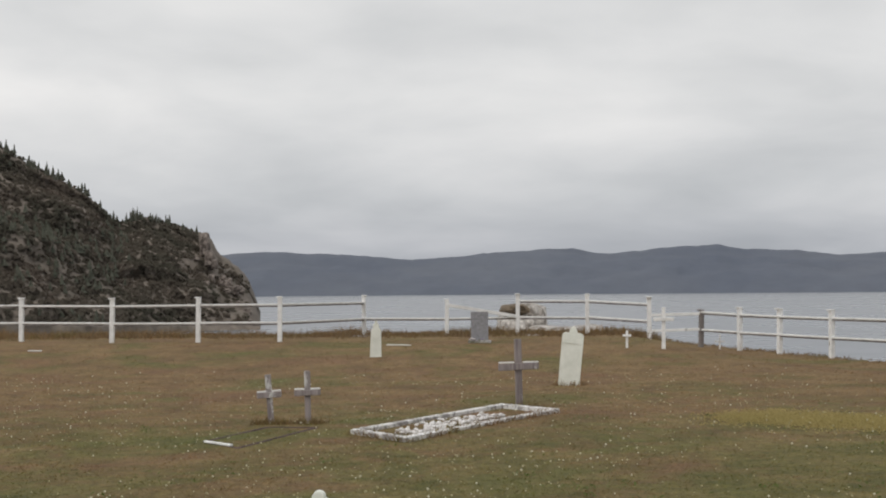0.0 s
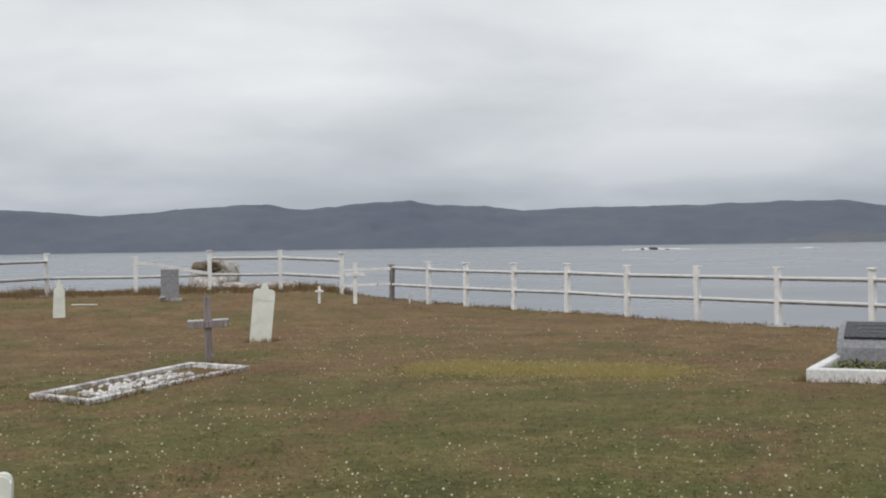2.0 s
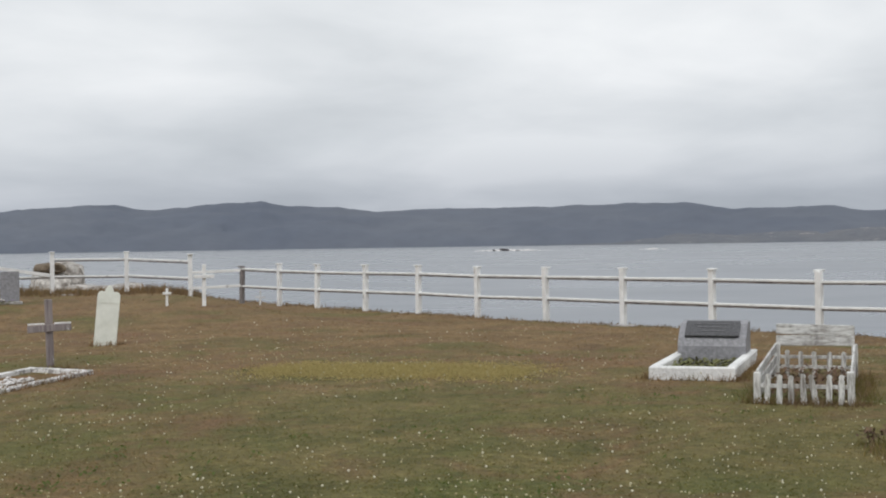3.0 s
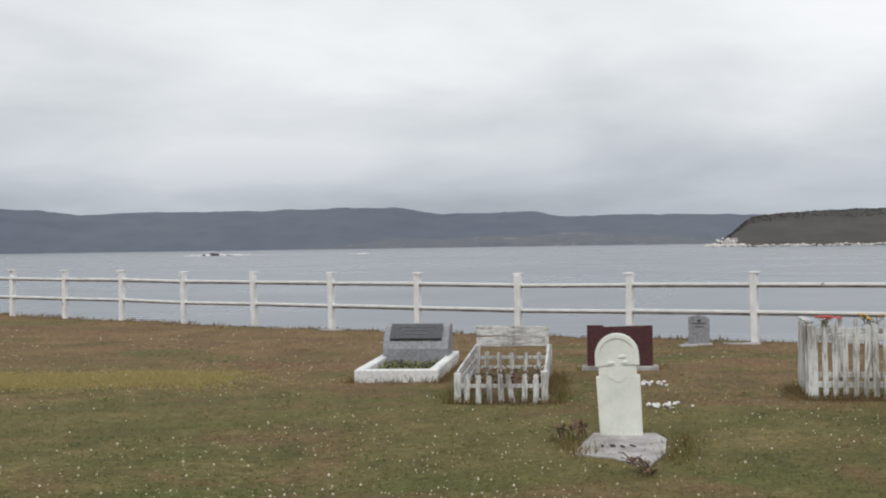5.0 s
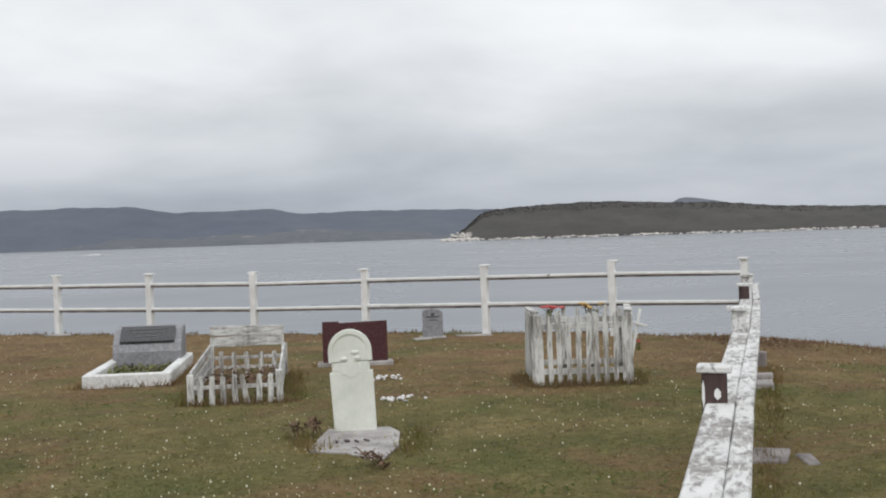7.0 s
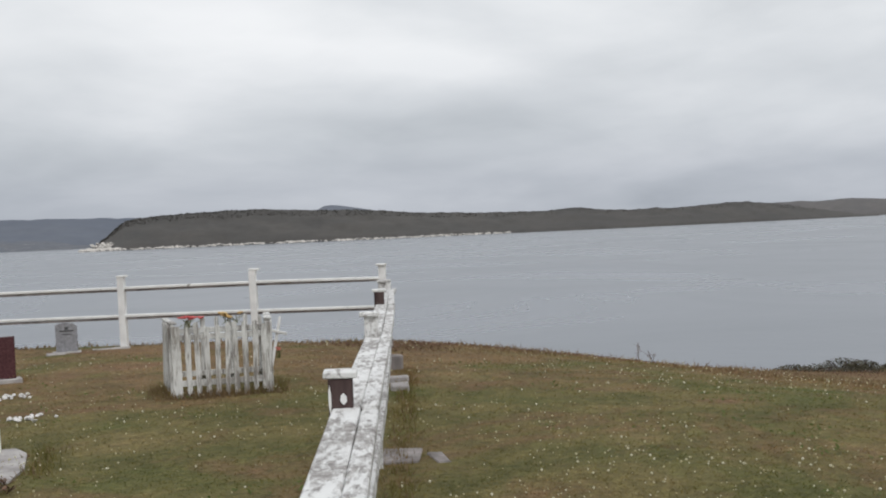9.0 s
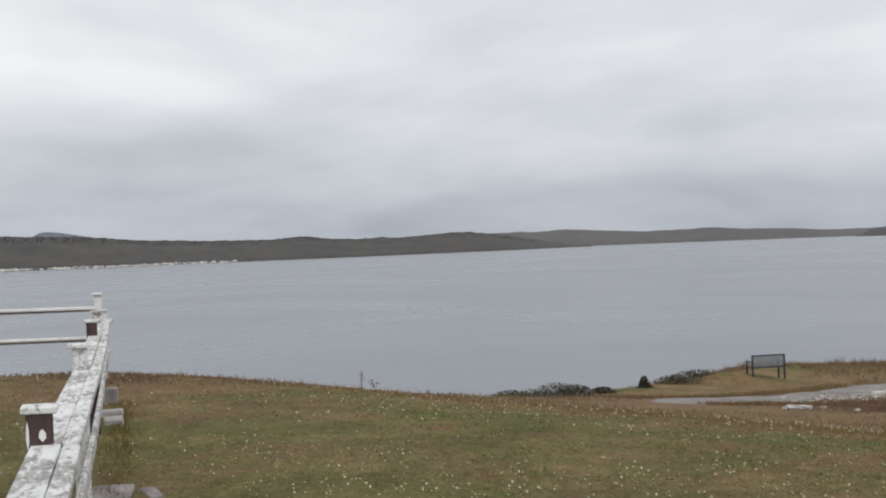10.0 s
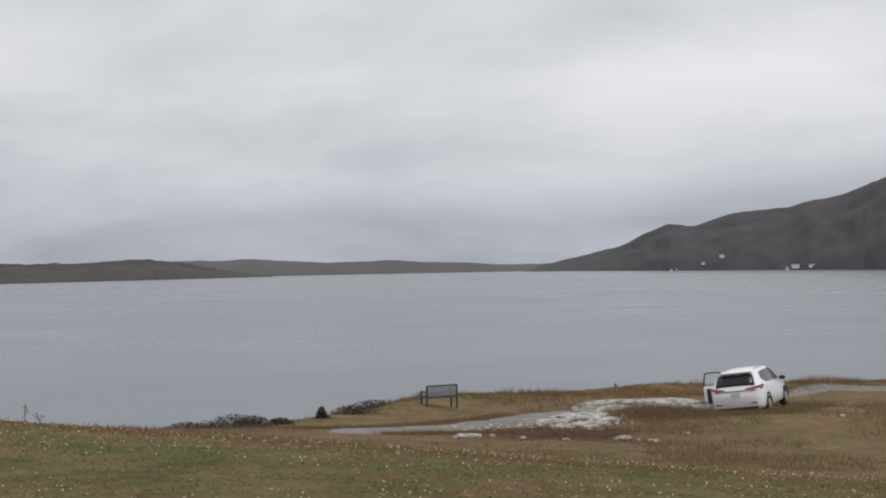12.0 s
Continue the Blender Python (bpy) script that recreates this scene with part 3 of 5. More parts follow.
def crest_stone(x, y, rz, w, h, thick, lean, label, mat=None, tip=0.0):
    """A tall marble slab with rounded shoulders and a small carved crest."""
    mat = mat or M_MARBLE
    t = base("gravestone", on_land(x, y, rz, 0.03, lean, tip), label, "gravestone", "gravestones")
    bm = bmesh.new()
    a = w / 2
    sh = h * 0.9
    out = [(-a, 0), (a, 0), (a, sh - a * 0.35)] + arc(a * 0.62, sh - a * 0.35, a * 0.38, 0, 90, 5) + [(a * 0.4, sh)]
    out += [(-a * 0.4, sh)] + arc(-a * 0.62, sh - a * 0.35, a * 0.38, 90, 180, 5)
    prism(bm, out, thick, None, min(0.012, thick * 0.15))
    part("slab", bm, mat, t)
    bm = bmesh.new()
    prism(bm, [(-a * 0.4, sh - 0.004), (a * 0.4, sh - 0.004), (a * 0.36, sh + h * 0.04)] + arc(0, sh + h * 0.055, a * 0.27, 0, 180, 8) + [(-a * 0.36, sh + h * 0.04)], thick * 0.8, None, 0.006)
    part("crest", bm, mat, t)
    bm = bmesh.new()
    prism(bm, [(-a * 0.72, sh * 0.80), (a * 0.72, sh * 0.80), (a * 0.72, sh * 0.83), (-a * 0.72, sh * 0.83)], 0.01, Matrix.Translation((0, -thick / 2 - 0.002, 0)))
    part("moulding", bm, mat, t)
    bm = bmesh.new()
    prism(bm, arc(0, sh * 0.88, a * 0.34, 0, 360, 12)[:-1], 0.012, Matrix.Translation((0, -thick / 2 - 0.002, 0)))
    part("carving", bm, mat, t)
    return t


round_head_stone()
crest_stone(1.95, 21.9, -6, 0.37, 1.04, 0.10, 5.6, "tall leaning white marble headstone with a carved crest")
crest_stone(-0.84, 6.43, -2, 0.24, 0.70, 0.085, 1.5, "small white marble headstone with a knob on top")


def slim_stone():
    t = base("gravestone", on_land(-1.72, 28.5, 4, 0.03, 1.0), "slim white marble marker with a pointed finial", "gravestone", "gravestones")
    bm = bmesh.new()
    prism(bm, [(-0.13, 0), (0.13, 0), (0.115, 0.62), (0.07, 0.68), (-0.07, 0.68), (-0.115, 0.62)], 0.13, None, 0.01)
    part("shaft", bm, M_MARBLE, t)
    bm = bmesh.new()
    prism(bm, [(-0.06, 0.677), (0.06, 0.677), (0.07, 0.74), (0.03, 0.79), (0.025, 0.84), (-0.025, 0.84), (-0.03, 0.79), (-0.07, 0.74)], 0.10, None, 0.008)
    part("finial", bm, M_MARBLE, t)


slim_stone()


def slab_stone(name, x, y, rz, w, h, thick, mat, label, top, plinth, plinth_mat, rows):
    t = base(name, on_land(x, y, rz, 0.0), label, "gravestone", "gravestones")
    bm = bmesh.new()
    box(bm, w + plinth[0], thick + plinth[1], plinth[2] + 0.1, Matrix.Translation((0, 0, -0.1)), 0.008)
    part("plinth", bm, plinth_mat, t)
    bm = bmesh.new()
    prism(bm, [(x2 * w / 2, plinth[2] + z2 * h) for x2, z2 in top], thick, Matrix.Translation((0, 0, 0.001)), 0.006)
    s = part("slab", bm, mat, t)
    for zc, wr, hr in rows:  # engraved lines, too worn to read
        bm = bmesh.new()
        box(bm, wr * w, 0.006, hr * h, Matrix.Translation((0, -thick / 2 - 0.003, plinth[2] + zc * h)), 0)
        part("engraving", bm, M_DARKGRAN, s)
    return t


slab_stone("gravestone", 10.75, 12.3, -40, 0.83, 0.52, 0.14, M_REDGRAN, "polished red granite headstone with a stepped top", [(-1, 0), (1, 0), (1, 0.99), (-0.48, 0.96), (-0.5, 1.0), (-1, 1.0)],
           (0.14, 0.16, 0.05), M_CONCRETE, [])
slab_stone("gravestone", 14.88, 15.05, -44, 0.34, 0.46, 0.12, M_GRANITE, "small grey granite headstone with a rounded top", [(-1, 0), (1, 0), (1, 0.86), (0.6, 0.97), (0, 1.0), (-0.6, 0.98), (-1, 0.93)],
           (0.10, 0.14, 0.03), M_CONCRETE, [(0.76, 0.18, 0.09), (0.70, 0.62, 0.04), (0.58, 0.4, 0.03)])
slab_stone("gravestone", 0.72, 32.2, -2, 0.44, 0.72, 0.12, M_GRANITE, "upright slab of dark grey slate", [(-1, 0), (1, 0), (1, 1), (-1, 1)], (0.14, 0.16, 0.06), M_CONCRETE, [])

M_PETAL_RED = simple("red_petals", (0.50, 0.07, 0.075), (0.70, 0.17, 0.16), 20, 0.6, 0.2, 0.004)
M_PETAL_YEL = simple("yellow_petals", (0.58, 0.36, 0.13), (0.74, 0.55, 0.25), 20, 0.6, 0.2, 0.004)
M_PETAL_PUR = simple("purple_petals", (0.20, 0.13, 0.24), (0.36, 0.27, 0.40), 20, 0.6, 0.2, 0.004)
M_PETAL_WHITE = simple("white_petals", (0.68, 0.66, 0.62), (0.82, 0.80, 0.78), 20, 0.6, 0.2, 0.004)
M_LEAF = simple("low_leaves", (0.085, 0.10, 0.034), (0.21, 0.20, 0.085), 10, 0.8, 0.2, 0.005)
M_DEADLEAF = simple("rusty_dead_leaves", (0.075, 0.045, 0.03), (0.19, 0.115, 0.075), 10, 0.9, 0.3, 0.005)


def bouquet(x, y, z, mat, n, spread, label, rz=0.0, r=0.035):
    t = base("artificial_flowers", pose(x, y, z, 0, 0, rz), label, "flowers", "grave flowers")
    for i in range(n):
        bm = bmesh.new()
        c = Vector((random.gauss(0, spread), random.gauss(0, spread * 0.4), 0.02 + random.random() * 0.05))
        for k in range(7):  # petals round a centre
            a = k * 2 * math.pi / 7 + random.random()
            p = c + Vector((math.cos(a), math.sin(a), random.uniform(-0.2, 0.6))) * r * 0.6
            bmesh.ops.create_icosphere(bm, subdivisions=1, radius=r * 0.5, matrix=Matrix.Translation(p) @ Matrix.Diagonal((1, 1, 0.55, 1)))
        part("bloom", bm, mat, t)
    bm = bmesh.new()
    for i in range(10):
        a = random.random() * 6.28
        beam(bm, (random.gauss(0, spread), random.gauss(0, spread * 0.3), -0.06), (random.gauss(0, spread), random.gauss(0, spread * .4), 0.03), 0.008, 0.004, 0)
    part("stems", bm, M_LEAF, t)
    return t


bouquet(0.66, 31.95, land(0.7, 32) + 0.06, M_PETAL_PUR, 6, 0.14, "faded purple flowers at the foot of a slab")
bouquet(0.50, 31.9, land(0.5, 32) + 0.06, M_PETAL_WHITE, 3, 0.05, "white flowers at the foot of a slab")


# ---- wooden crosses ----
M_CROSSWOOD = peeling_paint("bleached_cross_wood", 0.585, (0.15, 0.125, 0.125), (0.33, 0.29, 0.285), (0.62, 0.61, 0.60))


def cross(x, y, rz, h, arm, armz, w, thick, mat, label, lean=0.0, tip=0.0, white_edge=False):
    t = base("cross", on_land(x, y, rz, 0.0, lean, tip), label, "cross", "grave crosses")
    bm = bmesh.new()
    box(bm, w, thick, h + 0.2, Matrix.Translation((0, 0, -0.2)), 0.005)
    part("upright", bm, mat, t)
    bm = bmesh.new()
    box(bm, arm, thick * 0.8, w * 0.95, Matrix.Translation((0, -thick * 0.9, armz - w / 2)) @ pose(0, 0, 0, 0, random.uniform(-1.5, 1.5), 0), 0.005)
    a = part("arm", bm, mat, t)
    if white_edge:
        for s in (-1, 1):
            bm = bmesh.new()
            box(bm, arm * 0.38, thick * 0.7, 0.02, Matrix.Translation((s * arm * 0.3, -thick * 0.9, armz + w * 0.49)), 0.003)
            part("cap_strip", bm, M_PAINT, a, "strip of old white paint")
    return t


cross(-2.37, 16.05, 6, 0.62, 0.31, 0.365, 0.075, 0.035, M_CROSSWOOD, "small weathered wooden cross with worn white arm", -4, 0, True)
cross(-1.90, 16.0, 3, 0.66, 0.33, 0.39, 0.075, 0.035, M_CROSSWOOD, "small weathered wooden cross leaning in the grass", -1, 0, True)
cross(0.88, 18.2, 4, 0.97, 0.58, 0.58, 0.10, 0.045, M_CROSSWOOD, "large weathered grey wooden cross at a kerbed grave", -1.0, 0, True)
cross(5.0, 30.0, -10, 0.98, 0.48, 0.70, 0.09, 0.05, M_PAINT, "white painted wooden cross near the cliff edge", 0.5)
cross(4.16, 30.2, -8, 0.42, 0.20, 0.30, 0.06, 0.04, M_PAINT, "short white wooden cross in the grass", 1)
cross(7.45, 35.2, -14, 0.42, 0.28, 0.22, 0.04, 0.03, M_PAINT, "low white wooden cross beside the fence", 2)


# ---- kerbed grave with white stones ----
def bar_frame(t, corners, w, h, mat, z=0.0, name="kerb"):
    n = len(corners)
    for i in range(n):
        a, b = Vector((*corners[i], 0)), Vector((*corners[(i + 1) % n], 0))
        a.z, b.z = land(a.x, a.y) + h / 2 - 0.03 + z, land(b.x, b.y) + h / 2 - 0.03 + z
        d = (b - a).normalized() * w / 2
        bm = bmesh.new()
        beam(bm, a - d * (1 if i % 2 else -1), b + d * (1 if i % 2 else -1), w, h + 0.05, 0.01)
        part(name, bm, mat, t)


def pebble(bm, p, r):
    vs = bmesh.ops.create_icosphere(bm, subdivisions=1, radius=r)["verts"]
    k = random.random() * 50
    for v in vs:
        v.co *= 0.8 + 0.5 * noise.noise(v.co / r * 0.9 + Vector((k, 0, 0)))
        v.co.z *= 0.65
        v.co += Vector(p)


M_OLDKERB = peeling_paint("old_painted_kerb", 0.47, (0.22, 0.205, 0.20), (0.40, 0.38, 0.37), (0.74, 0.73, 0.72), (0.8, 0.8, 0.8))
M_WHITESTONE = simple("white_quartz", (0.58, 0.56, 0.55), (0.84, 0.82, 0.81), 12, 0.7, 0.3, 0.01)
g = base("grave_surround", pose(0, 0, 0), "whitewashed concrete kerb round a grave", "grave", "grave surrounds")
KA, KB, KC, KD = (-1.22, 14.85), (-0.62, 14.1), (1.30, 17.2), (0.62, 18.0)
bar_frame(g, [KA, KB, KC, KD], 0.10, 0.065, M_OLDKERB)
stones = base("white_stones", pose(0, 0, 0), "heap of white quartz stones on a grave", "stones")
for i in range(230):
    s, k = random.random() ** 1.1 * 0.58 + 0.08, random.random() ** 1.5 * 0.46 + 0.09
    x = KB[0] + (KC[0] - KB[0]) * s + (KA[0] - KB[0]) * k
    y = KB[1] + (KC[1] - KB[1]) * s + (KA[1] - KB[1]) * k
    bm = bmesh.new()
    pebble(bm, (x, y, land(x, y) + 0.02 + 0.05 * random.random()), random.uniform(0.022, 0.045))
    part("stone", bm, M_WHITESTONE, stones)

g = base("grave_surround", pose(0, 0, 0), "sunken rotten plank border of a small grave", "grave", "grave surrounds")
bar_frame(g, [(-2.85, 14.15), (-2.40, 13.6), (-1.75, 15.5), (-2.35, 15.6)], 0.05, 0.02, M_DARKWOOD, -0.005, "plank")
for (x0, y0), (x1, y1), bw in (((-2.83, 14.08), (-2.48, 13.70), 0.05), ((-10.2, 30.6), (-9.85, 30.5), 0.06), ((-1.6, 31.4), (-1.0, 31.25), 0.06)):
    bm = bmesh.new()
    beam(bm, (x0, y0, land(x0, y0) + 0.015), (x1, y1, land(x1, y1) + 0.02), bw, 0.022, 0.005)
    whole("fallen_board", bm, M_PAINT, "white painted board lying on the grass", "board", group="fallen boards")

# small heaps of white stones beside the marble stone
for cx, cy, n in ((9.85, 10.75, 16), (8.68, 9.32, 18)):
    hs = base("white_stones", pose(0, 0, 0), "small scatter of white quartz stones", "stones")
    for i in range(n):
        x, y = cx + random.gauss(0, 0.12), cy + random.gauss(0, 0.10)
        bm = bmesh.new()
        pebble(bm, (x, y, land(x, y) + 0.02), random.uniform(0.02, 0.045))
        part("stone", bm, M_WHITESTONE, hs)


M_DULL = simple("dulled_engraving", (0.10, 0.10, 0.105), (0.17, 0.17, 0.175), 40.0, 0.5, 0.05, 0.001)


# ---- kerbed grave with a sloped plaque ----
def plaque_grave(x, y, rz, w, length):
    m = on_land(x, y, rz)
    t = base("grave_surround", m, "whitewashed concrete kerb round a planted grave", "grave", "grave surrounds")
    for nm, sx, sy, px, py in (("kerb", w, 0.12, 0, 0), ("kerb", w, 0.12, 0, length), ("kerb", 0.12, length - 0.125, -w / 2 + 0.06, length / 2), ("kerb", 0.12, length - 0.125, w / 2 - 0.06, length / 2)):
        bm = bmesh.new()
        box(bm, sx, sy, 0.26, Matrix.Translation((px, py, -0.10)), 0.015, 0.006)
        part(nm, bm, M_KERB, t)
    p = base("gravestone", m @ pose(0.0, length - 0.42, 0.0), "grey granite desk headstone with a dark polished plaque", "gravestone", "gravestones")
    bm = bmesh.new()
    hw = 0.44
    pr = [(-0.30, -0.05), (0.28, -0.05), (0.28, 0.57), (-0.02, 0.54), (-0.26, 0.36), (-0.30, 0.26)]
    prism(bm, pr, hw * 2, pose(0, 0, 0, 0, 0, 90), 0.008)
    part("desk", bm, M_GRANITE, p)
    bm = bmesh.new()
    box(bm, 0.70, 0.30, 0.035, Matrix.Translation((0, -0.15, 0.462)) @ pose(0, 0, 0, 37, 0, 0), 0.004)
    q = part("plaque", bm, M_DARKGRAN, p, "polished dark granite plaque")
    for i in range(3):
        bm = bmesh.new()
        box(bm, 0.5 - 0.1 * i, 0.014, 0.004, Matrix.Translation((0, -0.15, 0.462)) @ pose(0, 0, 0, 37, 0, 0) @ Matrix.Translation((0, 0.08 - 0.07 * i, 0.037)), 0)
        part("engraving", bm, M_DULL, q)
    bm = bmesh.new()
    for i in range(900):
        px, py = random.uniform(-w / 2 + 0.14, w / 2 - 0.14), random.uniform(0.12, length - 0.75)
        leaf(bm, Vector((px, py, 0.02 + 0.10 * random.random())), 0.035)
    pl = whole("grave_plants", bm, M_LEAF, "low green plants filling a kerbed grave", "plants", m, kind="stuff")


def leaf(bm, c, r):
    a, tl = random.random() * 6.28, random.uniform(-0.7, 0.7)
    d = Vector((math.cos(a), math.sin(a), tl)) * r
    n = Vector((-math.sin(a), math.cos(a), random.uniform(-0.5, 0.5))) * r * 0.45
    vs = [bm.verts.new(c - d), bm.verts.new(c + n), bm.verts.new(c + d), bm.verts.new(c - n)]
    bm.faces.new(vs)


plaque_grave(7.86, 13.05, -40, 1.02, 2.4)


# ---- picket enclosures ----
def picket(w, h, thick, head=True):
    """One board, its base at the origin, with a shaped head."""
    a = w / 2
    out = [(-a, -0.05), (a, -0.05), (a, h * 0.80)]
    if head:
        out += [(a * 0.6, h * 0.84)] + arc(0, h - a * 1.0, a * 1.0, -20, 200, 8) + [(-a * 0.6, h * 0.84)]
    else:
        out += [(a, h - a * 0.7), (0, h), (-a, h - a * 0.7)]
    out += [(-a, h * 0.80)]
    bm = bmesh.new()
    prism(bm, out, thick)
    return bm


def low_enclosure(x, y, rz, w, length):
    m = on_land(x, y, rz)
    t = base("picket_enclosure", m, "low white picket surround of a grave with a wooden headboard", "grave fence", "picket enclosures")
    for cx, cy, h in ((-w / 2, 0, 0.31), (w / 2, 0, 0.33), (-w / 2, length, 0.38), (w / 2, length, 0.38)):
        bm = bmesh.new()
        box(bm, 0.07, 0.07, h + 0.1, Matrix.Translation((cx, cy, -0.1)) @ pose(0, 0, 0, random.uniform(-2, 2), random.uniform(-2, 2), 0), 0.006)
        part("corner_post", bm, M_PICKET, t)
    for py, h, n in ((-0.005, 0.30, 7), (length, 0.30, 5)):
        for i in range(n):
            ob = part("picket", picket(0.056, h + random.uniform(-0.015, 0.015), 0.02, True), M_PICKET, t)
            ob.matrix_basis = pose(-w / 2 + w * (i + 0.8) / (n + 0.6), py - 0.04, 0, random.uniform(-2, 2), random.uniform(-3, 3) + (-11 if i == 4 and py < 1 else 0), 0)
        for z in ((0.175,) if py < 1 else (0.10, 0.22)):
            bm = bmesh.new()
            beam(bm, (-w / 2, py, z), (w / 2, py, z), 0.03, 0.04)
            part("rail", bm, M_PICKET, t)
    for s in (-1, 1):
        for k, z in enumerate((0.09, 0.20, 0.31)):
            bm = bmesh.new()
            beam(bm, (s * w / 2, 0, z - 0.02), (s * w / 2, length, z + 0.03 * (k == 2)), 0.025, 0.085)
            part("side_board", bm, M_PICKET, t)
    for k in range(2):
        bm = bmesh.new()
        box(bm, w * 1.0, 0.03, 0.125, Matrix.Translation((0, length + 0.06, 0.35 + 0.13 * k)) @ pose(0, 0, 0, 0, (-0.5, 1.2)[k], 0), 0.005)
        part("headboard", bm, M_HEADBOARD, t, "split grey-white headboard plank")
    bm = bmesh.new()
    for i in range(900):
        leaf(bm, Vector((random.uniform(-w / 2 + .05, w / 2 - .05), random.uniform(.05, length - .05), 0.03 + 0.12 * random.random())), 0.03)
    whole("dead_leaves", bm, M_DEADLEAF, "dead stalks and leaves inside a picket surround", "plants", m, kind="stuff")


low_enclosure(7.61, 10.56, -39, 0.90, 2.7)


def tall_enclosure(x, y, rz, w, depth, h):
    m = on_land(x, y, rz)
    t = base("picket_enclosure", m, "tall flaking white picket fence round a small grave", "grave fence", "picket enclosures")
    w0, w1 = -0.04, w + 0.11  # the back is wider than the front
    for cx, cy in ((0, 0), (w, 0), (w0, depth), (w1, depth)):
        bm = bmesh.new()
        box(bm, 0.06, 0.06, h * 0.98 + 0.1, Matrix.Translation((cx, cy, -0.1)), 0.006)
        part("corner_post", bm, M_PICKET, t)
    sides = (((0, 0), (w, 0), 10), ((w0, depth), (w1, depth), 7), ((0, 0), (w0, depth), 9), ((w, 0), (w1, depth), 9))
    for (ax, ay), (bx, by), n in sides:
        along = math.degrees(math.atan2(by - ay, bx - ax))
        for i in range(n):
            s = (i + 0.5) / n
            ob = part("picket", picket(random.uniform(0.046, 0.056), h + random.uniform(-0.03, 0.025), 0.02, False), M_PICKET, t)
            ox, oy = (0, -0.035 if ay == 0 else 0.035) if along < 45 else ((-0.035 if ax == 0 else 0.035), 0)
            ob.matrix_basis = pose(ax + (bx - ax) * s + ox, ay + (by - ay) * s + oy, 0, random.uniform(-1.5, 1.5), random.uniform(-1.6, 1.6), along)
        for z in (0.15, h * 0.82):
            bm = bmesh.new()
            beam(bm, (ax, ay, z), (bx, by, z), 0.035, 0.06)
            part("rail", bm, M_PICKET, t)
    for ax, ay, bx, by in ((0, 0, w0, depth), (w, 0, w1, depth)):
        bm = bmesh.new()
        beam(bm, (ax, ay, h + 0.012), (bx, by, h + 0.012), 0.075, 0.022)
        part("top_board", bm, M_PICKET, t)
    return m


TM = tall_enclosure(10.245, 8.785, -46, 0.98, 0.95, 0.77)
p = TM @ Vector((0.24, 0.9, 0.73))
bouquet(p.x, p.y, p.z, M_PETAL_RED, 9, 0.085, "red artificial flowers tied on a picket fence", -33)
p = TM @ Vector((0.70, 0.92, 0.745))
bouquet(p.x, p.y, p.z, M_PETAL_YEL, 8, 0.08, "orange and yellow artificial flowers on a picket fence", -33)
p = TM @ Vector((1.13, 1.2, 0.0))
cross(p.x, p.y, -20, 0.74, 0.24, 0.56, 0.035, 0.02, M_PAINT, "thin white cross tilted beside a picket fence", 14)
p = TM @ Vector((1.18, 0.7, 0.0))
bouquet(p.x, p.y, land(p.x, p.y) + 0.35, M_PETAL_RED, 3, 0.03, "small red artificial flowers beside a picket fence", 0.0, 0.018)

# timber offcuts and footing slabs beside the side fence
for x, y, sx, sy, sz, rz, mt, nm, lb in ((13.55, 8.12, 0.2, 0.22, 0.17, 28, M_BARE, "timber_block", "square weathered timber block on the grass"),
                                         (12.2, 7.25, 0.24, 0.22, 0.06, 28, M_CONCRETE, "footing_slab", "flat pale footing slab beside the fence"),
                                         (11.62, 6.88, 0.28, 0.2, 0.05, 32, M_CONCRETE, "footing_slab", "flat pale footing slab beside the fence"),
                                         (8.0, 4.72, 0.5, 0.3, 0.012, 28, M_BARE, "rotten_board", "rotten grey boards lying by the fence"),
                                         (8.05, 4.42, 0.42, 0.11, 0.012, 40, M_BARE, "rotten_board", "rotten grey boards lying by the fence")):
    bm = bmesh.new()
    box(bm, sx, sy, sz + 0.04, None, 0.012, 0.015)
    whole(nm, bm, mt, lb, nm.split("_")[-1], on_land(x, y, rz, 0.03), group="fence offcuts")

# pale pads where posts and stones were set
for x, y, sx, sy in ((12.35, 23.0, 0.5, 0.3), (15.75, 14.95, 0.6, 0.3), (14.6, 15.0, 0.3, 0.25), (2.3, 36.3, 0.6, 0.3), (-2.6, 36.5, 0.6, 0.3)):
    bm = bmesh.new()
    box(bm, sx, sy, 0.07, None, 0.015, 0.02)
    whole("footing_slab", bm, M_CONCRETE, "small pale footing slab flush with the turf", "slab", on_land(x, y, random.uniform(-60, -30), 0.045), group="footing slabs")


